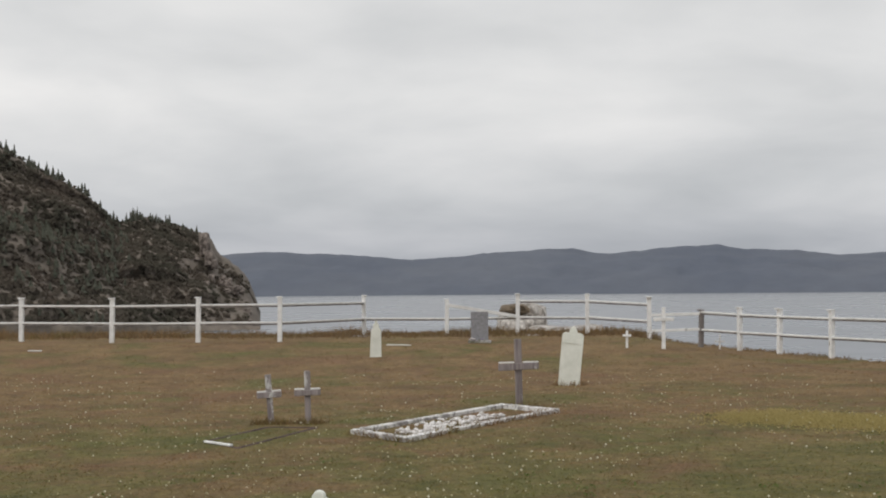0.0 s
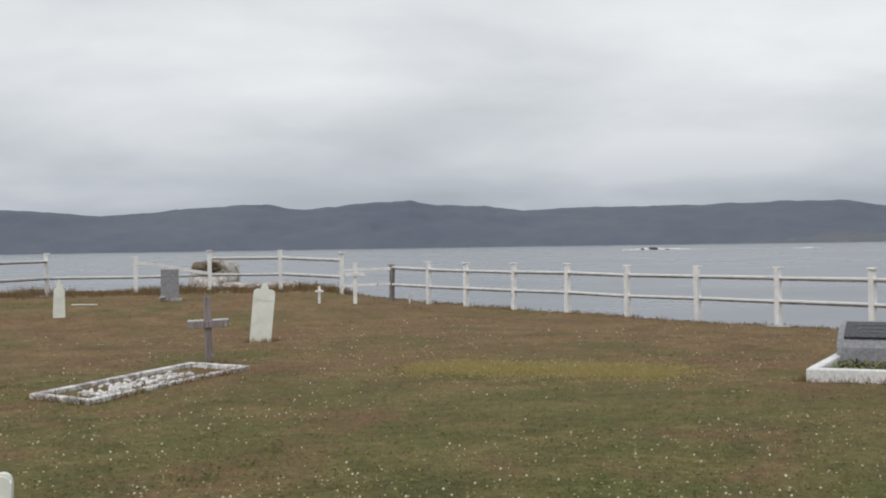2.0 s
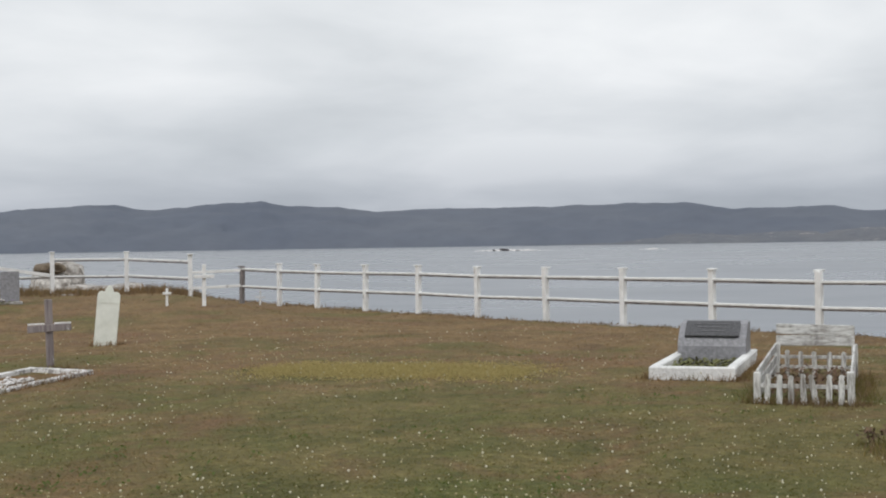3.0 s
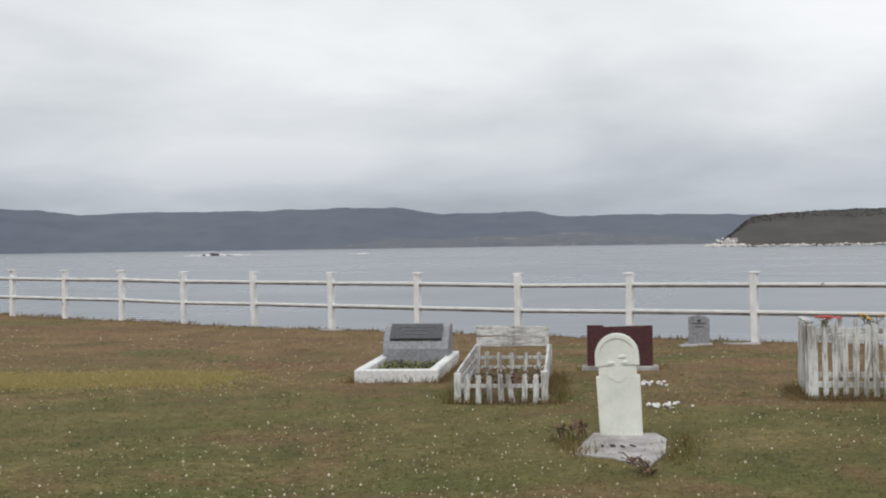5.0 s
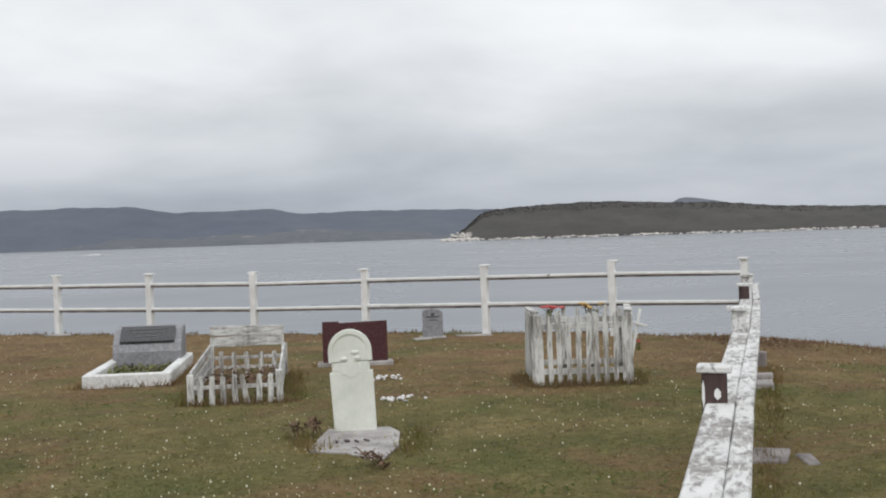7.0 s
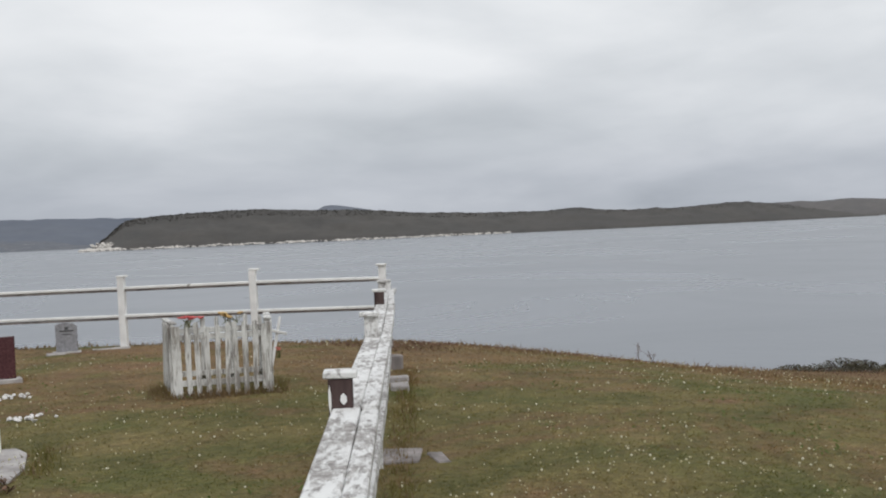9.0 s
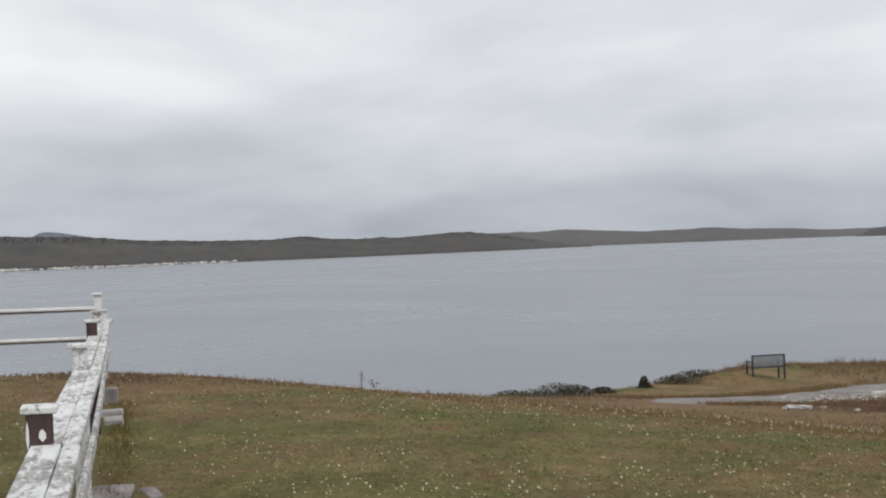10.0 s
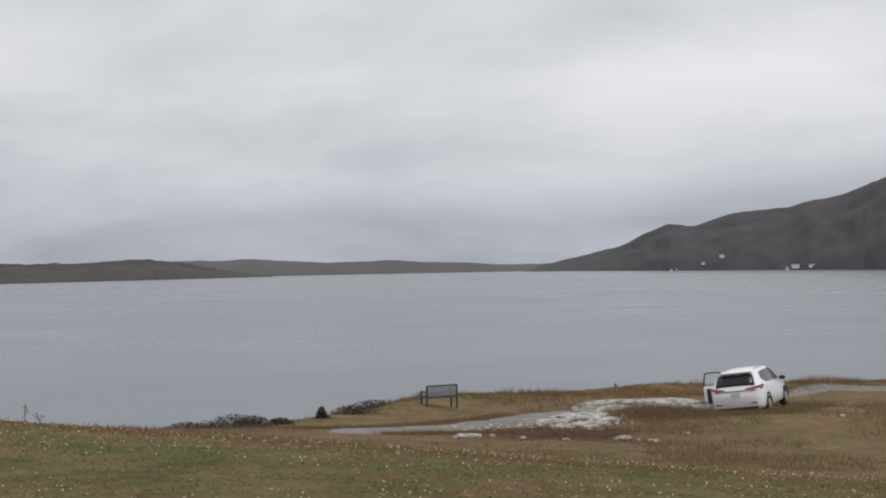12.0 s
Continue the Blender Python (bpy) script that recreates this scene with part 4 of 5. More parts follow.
# ---- the path, the rocks and the bench by the cliff ----
def ribbon(name, pts, width, material, label, category):
    """A path laid on the turf."""
    verts, faces = [], []
    dense = []
    for (ax, ay), (bx, by) in zip(pts, pts[1:]):
        for i in range(12):
            dense.append((ax + (bx - ax) * i / 12, ay + (by - ay) * i / 12))
    dense.append(pts[-1])
    cols = 9
    for i, (x, y) in enumerate(dense):
        j = min(i, len(dense) - 2)
        d = Vector((dense[j + 1][0] - dense[j][0], dense[j + 1][1] - dense[j][1], 0)).normalized()
        n = Vector((-d.y, d.x, 0))
        ww = width * (1 - 0.42 * sstep(47, 52, x)) * min(1.0, 0.15 + i / 20) * (1 + 0.25 * noise.noise((x * 0.7, y * 0.7, 1)))
        for c in range(cols):
            s = c / (cols - 1) - 0.5
            px, py = x + n.x * ww * s, y + n.y * ww * s
            verts.append((px, py, land(px, py) + min(0.045, -0.08 + i * 0.008) - 0.10 * (abs(s) * 2) ** 6))
    for i in range(len(dense) - 1):
        for c in range(cols - 1):
            a = i * cols + c
            faces.append((a, a + 1, a + cols + 1, a + cols))
    me = bpy.data.meshes.new(name)
    me.from_pydata(verts, [], faces)
    me.materials.append(material)
    for p in me.polygons:
        p.use_smooth = True
    return tagged(new(name, me), label, category, kind="structure")


TRACK = [(37.4, 6.0), (37.6, 4.5), (38.6, 2.75), (40.0, 0.95), (42.4, -0.75), (45.6, -2.2), (48.8, -4.6), (51.6, -8.0), (54.6, -11.4), (58.4, -15.0), (57.5, -22), (50, -40)]
ribbon("path", TRACK, 3.1, M_PATH, "grey gravel track across the turf", "path")


def boulder(name, c, size, rz, material, label, seed, flat=0.35, sub=4, category="rock", group=""):
    bm = bmesh.new()
    bmesh.ops.create_icosphere(bm, subdivisions=sub, radius=1.0)
    for v in bm.verts:
        k = noise.fractal(v.co * 1.3 + Vector((seed * 9.1, 0, 0)), 0.9, 2.0, 5)
        v.co *= 1 + 0.28 * k
        if v.co.z > flat:
            v.co.z = flat + (v.co.z - flat) * 0.35
        v.co = Vector((v.co.x * size[0], v.co.y * size[1], v.co.z * size[2]))
    return whole(name, bm, material, label, category, pose(*c, 0, 0, rz), group)


boulder("rock_outcrop", (46.3, -5.6, land(46.3, -5.6) - 0.12), (0.8, 2.5, 0.95), 4, M_GREY_ROCK, "long pale bare rock outcrop cresting a knoll", 1)
boulder("rock_outcrop", (43.9, -3.2, land(43.9, -3.2) - 0.16), (0.9, 1.3, 0.62), 38, M_GREY_ROCK, "low broken pale rock in the turf", 2)
for i, (x, y, sx, sy, sz) in enumerate(((42.4, -2.2, 0.55, 0.7, 0.30), (41.7, -3.3, 0.5, 0.8, 0.26), (42.9, -4.1, 0.4, 0.55, 0.26), (41.0, -2.3, 0.45, 0.6, 0.2), (40.9, -1.2, 0.35, 0.5, 0.18), (40.2, -3.4, 0.3, 0.4, 0.16))):
    boulder("rock_outcrop", (x, y, land(x, y) - 0.05), (sx, sy, sz), 25 * i, M_GREY_ROCK, "broken pale rock slab in the turf", 40 + i, 0.5, 3, group="rock slabs")
for i, (x, y, sx, sy, sz) in enumerate(((36.3, 0.55, 0.40, 0.42, 0.12), (36.9, -0.1, 0.12, 0.14, 0.08), (36.9, -3.9, 0.24, 0.45, 0.10), (36.3, -4.3, 0.12, 0.15, 0.08), (35.8, -4.65, 0.16, 0.2, 0.15), (38.4, -5.95, 0.11, 0.12, 0.11),
                                        (35.9, -2.2, 0.10, 0.12, 0.08), (41.7, -11.5, 0.10, 0.13, 0.10), (36.3, -1.0, 0.1, 0.14, 0.1))):
    boulder("stone", (x, y, land(x, y) + 0.03), (sx, sy, sz), 30 * i, M_GREY_ROCK, "pale weathered stone in the grass", 10 + i, 0.4, 2, "stone", "loose stones")
bm = bmesh.new()
for i in range(420):
    s = random.random()
    x, y = 39.8 + 3.6 * s + random.gauss(0, 0.45), 0.1 - 4.2 * s + random.gauss(0, 0.7)
    pebble(bm, (x, y, land(x, y) + 0.02), random.uniform(0.02, 0.10))
whole("rubble", bm, M_PALE_ROCK, "pale stone rubble scattered beside the track", "rubble", kind="stuff")

# pale outcrop on the brink behind the north fence
boulder("rock_outcrop", (2.75, 47.5, -0.55), (1.0, 1.7, 1.75), 10, M_GREY_ROCK, "pale rock knob on the brink of the cliff", 5, 0.95)
boulder("rock_outcrop", (4.2, 46.8, -1.45), (2.5, 2.2, 1.9), 10, M_GREY_ROCK, "pale sloping rock on the brink of the cliff", 6, 0.9)
M_CAP = simple("dry_turf_cap", (0.13, 0.10, 0.07), (0.22, 0.175, 0.125), 3.0, 0.95, 0.6, 0.03, fine=20.0, grain=0.3)
boulder("turf_cap", (2.6, 47.2, 0.88), (0.62, 1.0, 0.30), 6, M_CAP, "cap of dry turf on a rock knob", 7, 0.6, 3, "turf")

M_METAL_DARK = simple("dark_painted_metal", (0.035, 0.037, 0.042), (0.07, 0.072, 0.08), 8, 0.5, 0.1, 0.002)
M_MESHGREY = simple("grey_bench_slats", (0.15, 0.155, 0.17), (0.24, 0.245, 0.26), 8, 0.6, 0.2, 0.003)


def bench(x, y, rz):
    t = base("bench", on_land(x, y, rz), "dark metal-framed park bench facing the sea", "bench")
    for s in (-0.62, 0.62):
        for py, h in ((-0.24, 0.86), (0.24, 0.62)):
            bm = bmesh.new()
            box(bm, 0.06, 0.06, h + 0.05, Matrix.Translation((s, py, -0.05)), 0.006)
            part("leg", bm, M_METAL_DARK, t)
        bm = bmesh.new()
        beam(bm, (s, -0.26, 0.62), (s, 0.30, 0.62), 0.07, 0.045)
        part("armrest", bm, M_METAL_DARK, t)
    for z in (0.42, 0.84):
        bm = bmesh.new()
        beam(bm, (-0.62, -0.25, z), (0.62, -0.25, z), 0.05, 0.06)
        part("back_frame", bm, M_METAL_DARK, t)
    for i in range(6):
        bm = bmesh.new()
        beam(bm, (-0.59, -0.245, 0.485 + 0.057 * i), (0.59, -0.245, 0.485 + 0.057 * i), 0.022, 0.044)
        part("back_slat", bm, M_MESHGREY, t)
    for i in range(5):
        bm = bmesh.new()
        beam(bm, (-0.62, -0.19 + 0.1 * i, 0.42), (0.62, -0.19 + 0.1 * i, 0.42), 0.08, 0.03)
        part("seat_slat", bm, M_METAL_DARK, t)


bench(47.6, 1.86, -62)
bm = bmesh.new()
box(bm, 0.1, 0.1, 0.52, None, 0.01)
whole("stake", bm, M_BARE, "short weathered wooden stake at the cliff edge", "stake", on_land(56.6, -5.6, 10, 0.1))

# ---- the parked car ----
M_CAR = simple("white_car_paint", (0.84, 0.85, 0.86), (0.88, 0.89, 0.90), 2, 0.25, 0.02, 0.001, grain=0.02)
M_CAR.node_tree.nodes["Principled BSDF"].inputs["Coat Weight"].default_value = 0.8
M_GLASS = simple("dark_car_glass", (0.02, 0.022, 0.025), (0.035, 0.037, 0.04), 2, 0.08, 0.0, 0.001)
M_TYRE = simple("black_rubber", (0.02, 0.02, 0.02), (0.04, 0.04, 0.04), 10, 0.85, 0.2, 0.003)
M_RIM = simple("alloy", (0.35, 0.35, 0.36), (0.5, 0.5, 0.51), 6, 0.35, 0.05, 0.001, metal=0.8)
M_TAIL = simple("red_lamp_lens", (0.24, 0.07, 0.08), (0.36, 0.12, 0.13), 8, 0.2, 0.02, 0.001)
M_TRIM = simple("black_plastic_trim", (0.025, 0.025, 0.027), (0.05, 0.05, 0.052), 12, 0.6, 0.1, 0.001)
M_PLATE = simple("pale_number_plate", (0.55, 0.56, 0.58), (0.66, 0.67, 0.68), 12, 0.5, 0.02, 0.001)
clear = Mat("clear_window_glass", 0.02)
clear.b.inputs["Base Color"].default_value = (0.9, 0.93, 0.93, 1)
clear.b.inputs["Transmission Weight"].default_value = 1.0
clear.b.inputs["IOR"].default_value = 1.05


def loft(sections):
    """Skin closed rings of equal length, capped at both ends."""
    bm = bmesh.new()
    rings = [[bm.verts.new(p) for p in s] for s in sections]
    k = len(sections[0])
    for a, b in zip(rings, rings[1:]):
        for i in range(k):
            bm.faces.new((a[i], a[(i + 1) % k], b[(i + 1) % k], b[i]))
    bm.faces.new(rings[0][::-1])
    bm.faces.new(rings[-1])
    bmesh.ops.recalc_face_normals(bm, faces=bm.faces)
    return bm


# along the car from tail to nose: sill half-width, belt half-width, roof half-width, underside, belt and roof heights
CAR_Y = (-2.30, -2.22, -2.10, -1.92, -1.60, -0.90, 0.00, 0.45, 0.95, 1.40, 1.75, 2.08, 2.28)
CAR_SILL = (0.76, 0.84, 0.89, 0.91, 0.92, 0.92, 0.92, 0.92, 0.92, 0.91, 0.89, 0.82, 0.68)
CAR_BELT = (0.76, 0.85, 0.88, 0.89, 0.90, 0.90, 0.90, 0.90, 0.89, 0.86, 0.82, 0.74, 0.60)
CAR_ROOF = (0.66, 0.66, 0.64, 0.61, 0.62, 0.64, 0.64, 0.62, 0.64, 0.70, 0.70, 0.64, 0.50)
CAR_LOW = (0.42, 0.34, 0.30, 0.28, 0.26, 0.25, 0.25, 0.25, 0.25, 0.26, 0.28, 0.32, 0.42)
CAR_MID = (0.92, 1.02, 1.08, 1.12, 1.11, 1.08, 1.05, 1.03, 1.01, 0.98, 0.93, 0.86, 0.72)
CAR_TOP = (0.96, 1.10, 1.33, 1.58, 1.645, 1.675, 1.66, 1.58, 1.30, 1.05, 0.99, 0.91, 0.76)


def car_at(yy, table):
    return float(np.interp(yy, CAR_Y, table))


def car_side(yy, z, proud=0.022):
    """Half-width of the glasshouse at that length and height."""
    z0, z1 = car_at(yy, CAR_MID), car_at(yy, CAR_TOP) - 0.06
    k = min(1.0, max(0.0, (z - z0) / max(0.05, z1 - z0)))
    return car_at(yy, CAR_BELT) + (car_at(yy, CAR_ROOF) - car_at(yy, CAR_BELT)) * k + proud


def plate(points, inward):
    """A thin glass plate through the points, with a rim going in."""
    bm = bmesh.new()
    a = [bm.verts.new(p) for p in points]
    b = [bm.verts.new(Vector(p) + Vector(inward)) for p in points]
    bm.faces.new(a)
    bm.faces.new(b[::-1])
    for k in range(len(a)):
        bm.faces.new((a[k], b[k], b[(k + 1) % len(a)], a[(k + 1) % len(a)]))
    bmesh.ops.recalc_face_normals(bm, faces=bm.faces)
    return bm


def car(x, y, rz, roll):
    """A compact sport utility car; y points forward, the base at mid-wheelbase."""
    t = base("car", pose(x, y, land(x, y) + 0.04, 0, roll, rz), "white compact suv leaning on a bank with its driver door open", "car")

    def ring(yy):
        sl, be, ro, lo, mi, to = (car_at(yy, k) for k in (CAR_SILL, CAR_BELT, CAR_ROOF, CAR_LOW, CAR_MID, CAR_TOP))
        half = [(sl - 0.10, lo), (sl - 0.01, lo + 0.10), (sl + 0.005, lo + 0.32), (be + 0.015, mi - 0.13), (be, mi), (be + (ro - be) * 0.55, mi + (to - mi) * 0.52), (ro, to - 0.06), (ro - 0.10, to - 0.008), (ro * 0.45, to + 0.012)]
        return [(px, yy, pz) for px, pz in half] + [(-px, yy, pz) for px, pz in half[::-1]]
    ys = sorted(set(CAR_Y) | {-1.4, -1.15, -0.6, -0.3, 0.2, 0.7, 1.15, 1.58, 1.92})
    part("body", loft([ring(v) for v in ys]), M_CAR, t, smooth=True)

    def hatch(px, z):  # a point on the sloping tail
        yy = float(np.interp(z, CAR_TOP[:4], CAR_Y[:4]))
        return px, yy - 0.032, z + 0.010
    rows = [[hatch(px * w, z) for px in (-1, -0.5, 0, 0.5, 1)] for z, w in ((1.14, 0.68), (1.22, 0.675), (1.33, 0.65), (1.42, 0.63), (1.50, 0.60))]
    bm = bmesh.new()
    grid = [[[bm.verts.new(Vector(p) + Vector((0, o, -o))) for p in r] for r in rows] for o in (0.0, 0.05)]
    for a in range(4):
        for c in range(4):
            bm.faces.new((grid[0][a][c], grid[0][a][c + 1], grid[0][a + 1][c + 1], grid[0][a + 1][c]))
            bm.faces.new((grid[1][a][c], grid[1][a + 1][c], grid[1][a + 1][c + 1], grid[1][a][c + 1]))
    loop = [(0, c) for c in range(5)] + [(a, 4) for a in range(1, 5)] + [(4, c) for c in (3, 2, 1, 0)] + [(a, 0) for a in (3, 2, 1)]
    for (a, c), (e, f) in zip(loop, loop[1:] + loop[:1]):
        bm.faces.new((grid[0][a][c], grid[1][a][c], grid[1][e][f], grid[0][e][f]))
    bmesh.ops.recalc_face_normals(bm, faces=bm.faces)
    part("rear_window", bm, M_GLASS, t, smooth=True)
    bm = bmesh.new()
    box(bm, 1.20, 0.26, 0.035, Matrix.Translation((0, -2.00, 1.56)) @ pose(0, 0, 0, -4, 0, 0), 0.014)
    part("spoiler", bm, M_CAR, t)
    for s in (-1, 1):
        for outline in (((-1.68, 1.30), (-1.28, 1.15), (-1.06, 1.15), (-1.06, 1.53), (-1.40, 1.52)), ((-1.00, 1.15), (-0.08, 1.12), (-0.08, 1.56), (-1.00, 1.55)), ((-0.02, 1.12), (0.95, 1.08), (0.80, 1.26), (0.46, 1.48), (0.30, 1.54), (-0.02, 1.56))):
            part("side_window", plate([(s * car_side(yy, z), yy, z) for yy, z in outline], (-s * 0.03, 0, 0)), M_GLASS, t)
        bm = plate([(s * 0.34, -2.33, 0.975), (s * 0.60, -2.33, 0.945), (s * 0.82, -2.29, 0.945), (s * 0.915, -2.15, 0.965), (s * 0.945, -1.86, 1.07), (s * 0.92, -2.04, 1.13), (s * 0.84, -2.25, 1.10), (s * 0.40, -2.295, 1.035)], (-s * 0.03, 0.09, 0))
        part("tail_light", bm, M_TAIL, t, "red tail light")
        bm = bmesh.new()
        box(bm, 0.22, 0.03, 0.045, Matrix.Translation((s * 0.62, -2.305, 0.50)), 0.005)
        part("reflector", bm, M_TAIL, t)
        bm = bmesh.new()
        box(bm, 0.20, 0.12, 0.14, Matrix.Translation((s * 1.0, 0.76, 1.04)), 0.03)
        part("mirror", bm, M_TRIM, t)
        for k in (-0.18, 0.72):
            bm = bmesh.new()
            box(bm, 0.02, 0.16, 0.025, Matrix.Translation((s * 0.912, k - 0.62, 0.92)), 0.006)
            part("door_handle", bm, M_CAR, t)
        bm = bmesh.new()
        beam(bm, (s * 0.57, -1.55, 1.68), (s * 0.57, 0.15, 1.69), 0.03, 0.025)
        part("roof_rail", bm, M_RIM, t)
        for wy in (-1.33, 1.33):
            bm = bmesh.new()
            bmesh.ops.create_cone(bm, cap_ends=True, segments=28, radius1=0.345, radius2=0.345, depth=0.23, matrix=pose(s * 0.815, wy, 0.345, 0, 90, 0))
            bmesh.ops.bevel(bm, geom=[e for e in bm.edges if len(e.link_faces) == 2 and e.calc_face_angle() > 1], offset=0.03, segments=2, affect="EDGES")
            w = part("wheel", bm, M_TYRE, t)
            bm = bmesh.new()
            bmesh.ops.create_cone(bm, cap_ends=True, segments=20, radius1=0.21, radius2=0.18, depth=0.02, matrix=pose(s * 0.94, wy, 0.345, 0, 90 * s, 0))
            part("rim", bm, M_RIM, w)
            bm = bmesh.new()
            prism(bm, arc(0, 0.36, 0.43, -8, 188, 14) + arc(0, 0.36, 0.35, 188, -8, 14), 0.04, pose(s * 0.915, wy, 0, 0, 0, 90))
            part("wheel_arch", bm, M_TRIM, t)
    bm = bmesh.new()
    box(bm, 1.45, 0.12, 0.10, Matrix.Translation((0, -2.22, 0.30)), 0.02)
    part("bumper", bm, M_TRIM, t, "dark lower bumper")
    bm = bmesh.new()
    box(bm, 0.32, 0.02, 0.16, Matrix.Translation((0, -2.31, 0.74)), 0.004)
    part("number_plate", bm, M_PLATE, t)
    bm = bmesh.new()
    box(bm, 0.72, 0.03, 0.045, Matrix.Translation((0, -2.30, 0.935)), 0.008)
    part("chrome_strip", bm, M_RIM, t)
    # the open driver's door, hinged at its front edge
    d = new("door")
    d.parent = t
    d.matrix_basis = pose(-0.93, 0.82, 0, 0, 0, -62)
    bm = bmesh.new()
    box(bm, 0.07, 1.05, 0.72, Matrix.Translation((0, -0.52, 0.33)), 0.02)
    part("door_panel", bm, M_CAR, d)
    bm = bmesh.new()
    box(bm, 0.05, 0.85, 0.56, Matrix.Translation((0.045, -0.52, 0.40)), 0.02)
    part("door_lining", bm, M_TRIM, d)
    bm = bmesh.new()
    for a, b in (((0, -1.03, 1.05), (0.10, -0.95, 1.54)), ((0.10, -0.95, 1.54), (0.10, -0.45, 1.54)), ((0.10, -0.45, 1.54), (0, 0.0, 1.05))):
        beam(bm, a, b, 0.035, 0.045)
    part("window_frame", bm, M_TRIM, d)
    bm = bmesh.new()
    vs = [bm.verts.new(p) for p in ((0.01, -1.0, 1.05), (0.01, -0.05, 1.05), (0.10, -0.47, 1.52), (0.10, -0.93, 1.52))]
    bm.faces.new(vs)
    pane = part("pane", bm, clear.m, d)
    pane.visible_shadow = False


car(*CAR, -114.7, -7.0)

# ---- houses far off below the mountain ----
M_HOUSE = simple("far_white_siding", (0.62, 0.63, 0.65), (0.78, 0.79, 0.80), 0.5, 0.8, 0.1, 0.02)
M_HROOF = simple("far_dark_roof", (0.08, 0.08, 0.085), (0.14, 0.14, 0.145), 0.5, 0.8, 0.1, 0.02)
for b, el, dd, w, h in ((100.22, 0.28, 2880, 14, 5), (103.35, -0.23, 2585, 20, 6), (104.05, -0.22, 2530, 17, 5), (98.3, -0.31, 2985, 13, 4), (99.4, -0.02, 2920, 9, 4), (98.0, -0.31, 3000, 9, 4), (103.0, -0.33, 2600, 9, 5)):
    hx, hy = dd * math.sin(radians(b)), dd * math.cos(radians(b))
    hz = EYE + dd * math.tan(radians(el))
    hs = base("house", pose(hx, hy, hz - 4, 0, 0, -b), "small white house on the far shore", "house", "far houses")
    bm = bmesh.new()
    w, h = w * 0.75, h * 0.7
    box(bm, w, 8, h + 4, None, 0.05)
    wall = part("wall", bm, M_HOUSE, hs)
    bm = bmesh.new()
    prism(bm, [(-w / 2 - 0.5, h + 4), (w / 2 + 0.5, h + 4), (w / 2 - 1, h + 5.6), (-w / 2 + 1, h + 5.6)], 9)
    part("roof", bm, M_HROOF, hs)
    for i in range(3):
        bm = bmesh.new()
        box(bm, 1.0, 0.2, 1.2, Matrix.Translation((-w / 3 + w / 3 * i, -4.05, 4.9)), 0)
        part("window", bm, M_HROOF, hs)

# skerries awash in the bay
M_FOAM = simple("sea_foam", (0.6, 0.62, 0.64), (0.8, 0.81, 0.82), 0.3, 0.8, 0.2, 0.1)
for b0, b1, dd, n, tall in ((21.8, 25.4, 2150, 90, 3.2), (29.2, 30.5, 2050, 36, 2.0)):
    bm = bmesh.new()
    for i in range(n):
        b = b0 + (b1 - b0) * random.random()
        c = 1 - abs((b - b0) / (b1 - b0) - 0.42) * 1.5
        d = dd + random.uniform(-25, 25)
        pebble(bm, (d * math.sin(radians(b)), d * math.cos(radians(b)), SEA + 0.1), random.uniform(1.5, 4.5) * max(0.25, c) * tall / 2)
    whole("skerry", bm, M_WHITESTONE, "low pale rocks awash in the bay", "rocks", kind="stuff")
bm = bmesh.new()
for i in range(10):
    b = 22.9 + random.gauss(0, 0.12)
    pebble(bm, (2140 * math.sin(radians(b)), 2140 * math.cos(radians(b)), SEA + 1), random.uniform(3, 7))
whole("skerry", bm, M_MOUNT, "dark low rock islet in the bay", "rocks", kind="stuff")

M_CRAG = simple("pale_crag", (0.12, 0.10, 0.088), (0.34, 0.29, 0.255), 0.35, 0.95, 0.9, 0.6, fine=1.2, grain=0.4)

# pale rocks along the foot of the wooded point
bm = bmesh.new()
for i in range(620):
    b = 45.15 + 19 * random.random() ** 1.4
    d = isle_far(b) + random.uniform(-10, 22)
    r = random.uniform(2.6, 6.4) * (1.5 if b < 47 else 1.0)
    pebble(bm, (d * math.sin(radians(b)), d * math.cos(radians(b)), SEA + 0.4 + 2.0 * random.random() ** 2), r)
for i in range(70):
    b = 45.6 + 1.1 * random.random()
    s = random.random()
    d = isle_far(b) + 20 + 120 * s
    pebble(bm, (d * math.sin(radians(b)), d * math.cos(radians(b)), SEA + 2 + 14 * s), random.uniform(2, 6))
whole("shore_rocks", bm, M_PALE_ROCK, "pale tumbled rocks along a far wooded shore", "rocks", kind="stuff")


# bare crags on the headland
def crag(b, el, d, size, seed):
    """A blocky rock face, stepped along its beds and joints."""
    bm = bmesh.new()
    bmesh.ops.create_icosphere(bm, subdivisions=4, radius=1.0)
    for v in bm.verts:
        q = Vector([math.copysign(abs(c) ** 0.45, c) for c in v.co])
        step = math.floor(3 * noise.noise(q * 1.6 + Vector((seed, 0, 0)))) / 3 + 0.6 * noise.fractal(q * 2.2 + Vector((0, seed, 0)), 0.9, 2.0, 4)
        q *= 1 + 0.16 * step
        q.x *= 1 - 0.12 * max(0, q.z)
        v.co = Vector((q.x * size[0], q.y * size[1], q.z * size[2]))
    whole("crag", bm, M_CRAG, "bare pale rock face on the headland", "rock", pose(d * math.sin(radians(b)), d * math.cos(radians(b)), EYE + d * math.tan(radians(el)), 0, 0, -b), "headland crags")


